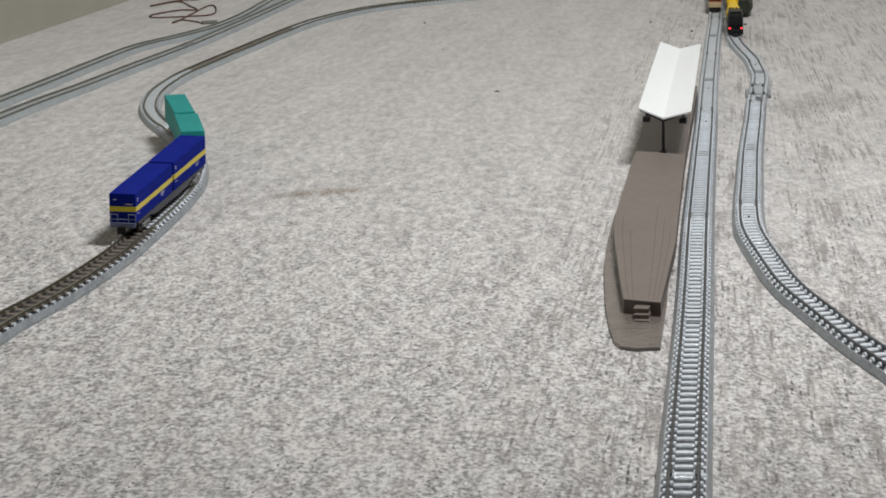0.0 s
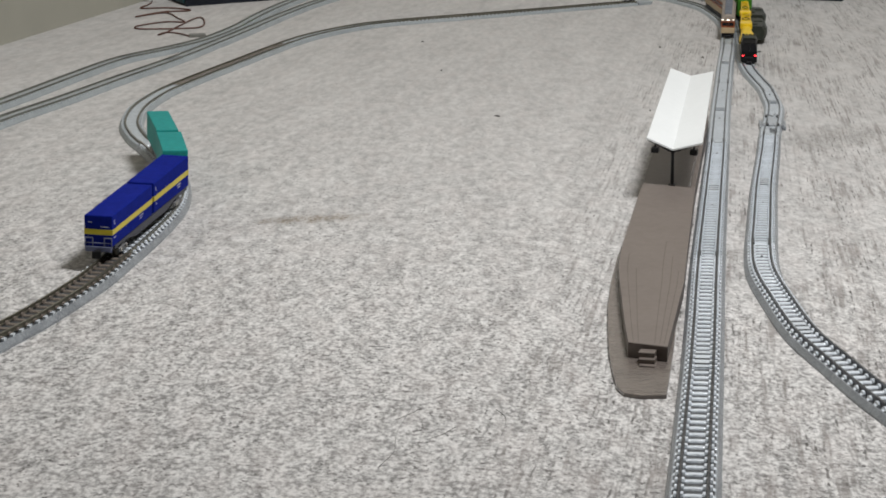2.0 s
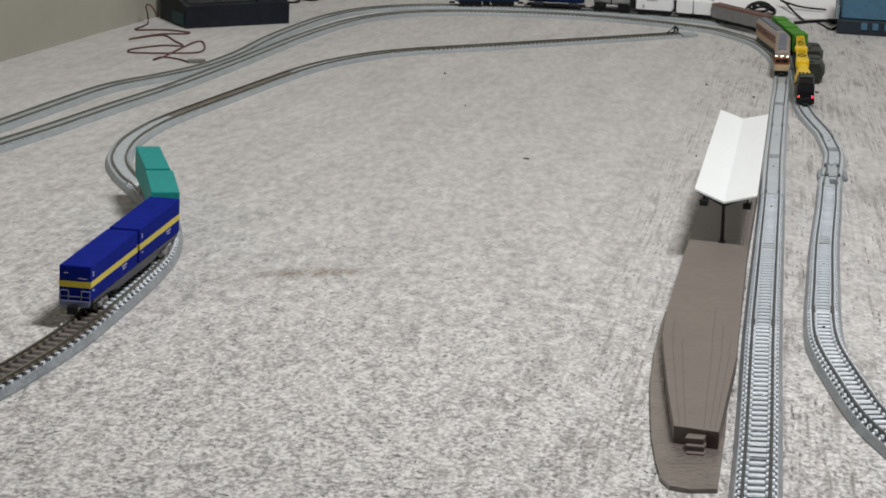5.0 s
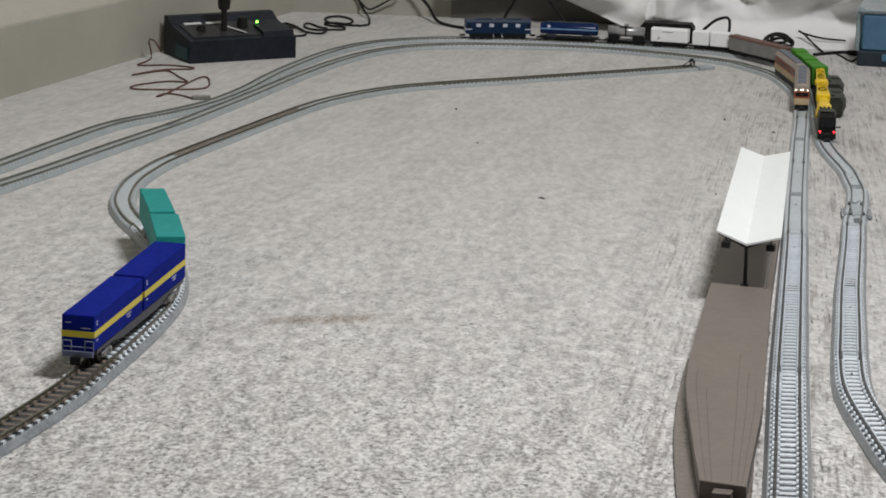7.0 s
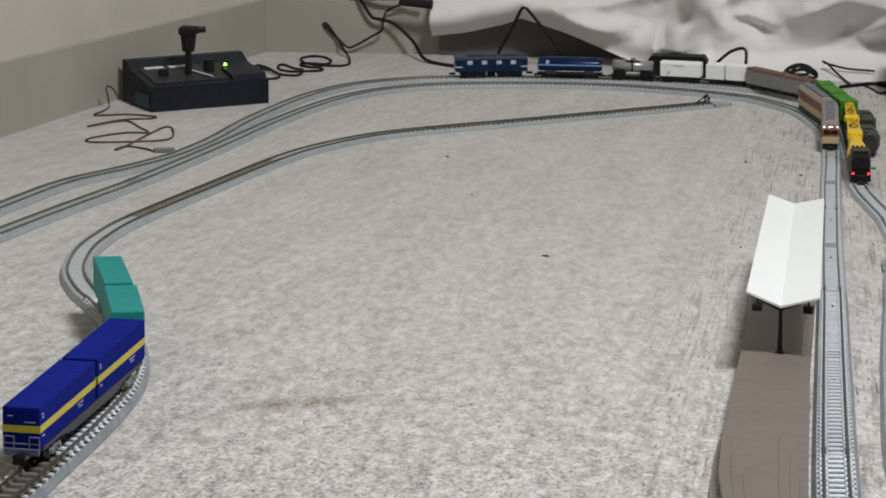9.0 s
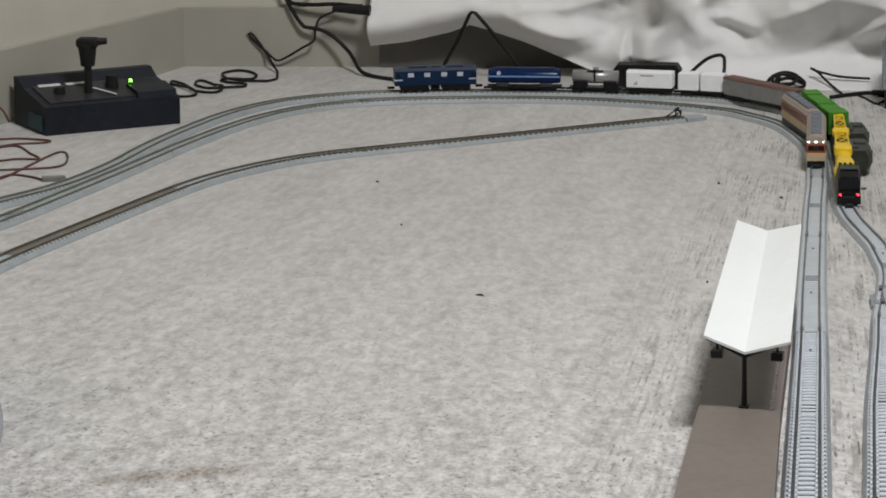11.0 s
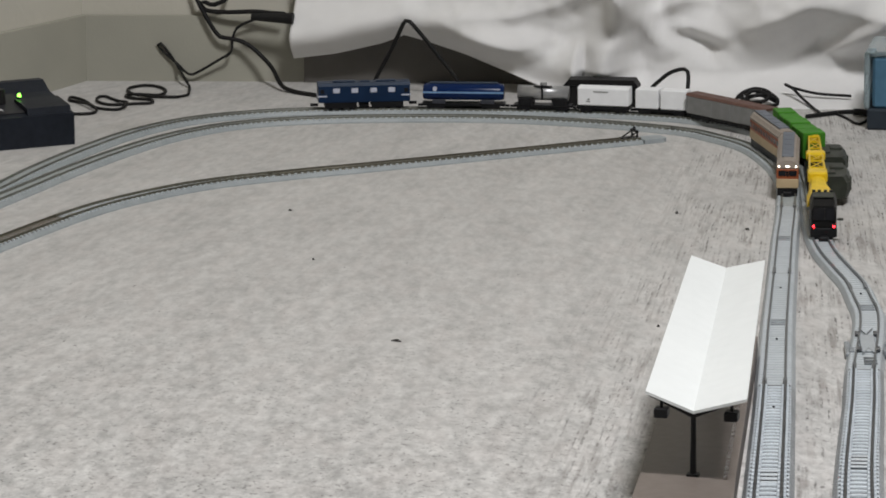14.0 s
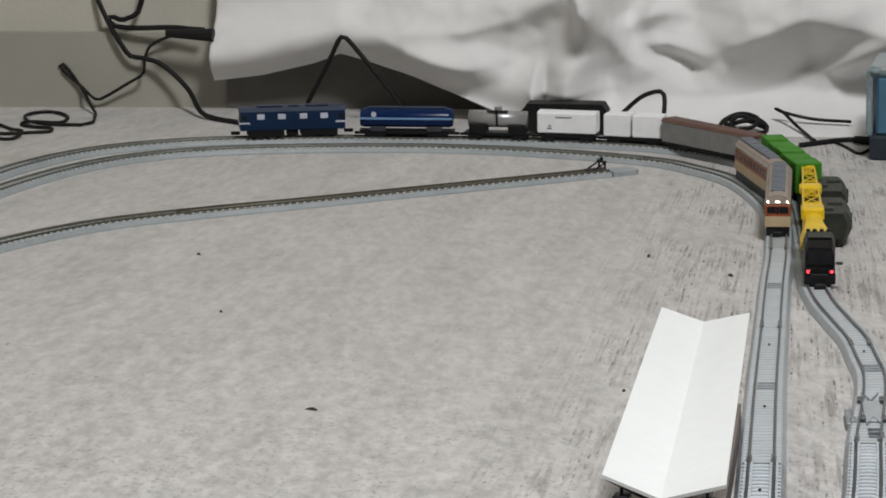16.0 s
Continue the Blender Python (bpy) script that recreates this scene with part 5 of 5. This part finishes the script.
cable("feeder_wire", [(-412, 926, 4.7), (-415, 926, 10.1), (-418, 926, 11.7), (-419, 926, 10.2), (-418, 926, 6.6), (-418, 928, 0.6), (-418, 917, 0.6), (-419, 905, 0.6), (-404, 911, 0.6), (-389, 909, 0.6), (-390, 904, 0.6), (-403, 897, 0.6), (-415, 877, 0.6), (-401, 895, 0.6), (-389, 880, 0.6), (-382, 869, 0.6), (-393, 866, 0.6), (-406, 849, 0.6), (-402, 840, 0.6), (-374, 850, 0.6), (-368, 858, 0.6), (-370, 872, 0.6), (-375, 885, 0.6), (-379, 879, 0.6), (-384, 835, 0.6), (-387, 824, 0.6), (-384, 834, 0.6), (-374, 831, 0.6), (-367, 825, 0.6)], 0.46, "red-brown feeder wire zigzagging over the carpet", M["wire"], "wire")
conn = thing("feeder_connector", (-363, 827, 0), -68, "small beige rail feeder connector", "connector")
part("connector_body", box((0, 0, 1.1), (3.2, 10, 2.0), 0.3), M["connector"], conn)

# ---------------------------------------------------------------- marks on the carpet
rng = random.Random(5)


def fleck(x, y, l, w, turn, label="dark scrap of lint on the carpet"):
    ob = part("lint", lofted([[(-w / 2, a * l, 0.05), (w / 2, a * l, 0.05), (w / 3, a * l, h), (-w / 3, a * l, h)] for a, h in ((-0.5, 0.2), (-0.1, 0.8), (0.2, 0.6), (0.5, 0.2))]), M["lint"])
    ob.matrix_world = pose(x * MM, y * MM, 0, 0, 0, turn)
    return tagged(ob, label, "lint", "carpet lint")


fleck(-143, 646, 3.6, 1.2, 70)
fleck(-86.5, 869.5, 3.0, 1.1, 10)
fleck(-56.5, 844.5, 2.4, 1.0, 35)
fleck(-199.5, 765, 0.9, 0.45, 85)
fleck(-228, 847.5, 1.6, 0.5, 80, "greyish scrap of lint on the carpet")
for _ in range(4):
    fleck(rng.uniform(-230, 40), rng.uniform(60, 900), rng.uniform(0.6, 1.2), rng.uniform(0.3, 0.5), rng.uniform(0, 180))


def hair(points):
    ob = part("hair", tube([(x, y, 0.3) for x, y in points], 0.13, 3.0, 5), M["hair"], smooth=True)
    return tagged(ob, "thin dark loose fibre lying on the carpet", "fibre", "loose fibres")


hair([(-62, 41), (-60, 15), (-58, -20), (-53, -50), (-54, -75)])
hair([(-23.5, 28), (-17.5, 18), (-14.5, 4), (-13, -13)])
hair([(-35, -4), (-38, -18), (-43, -28)])
hair([(-56, 22), (-60, 8), (-63, 0)])
hair([(-102, 122), (-97, 124), (-92, 123)])
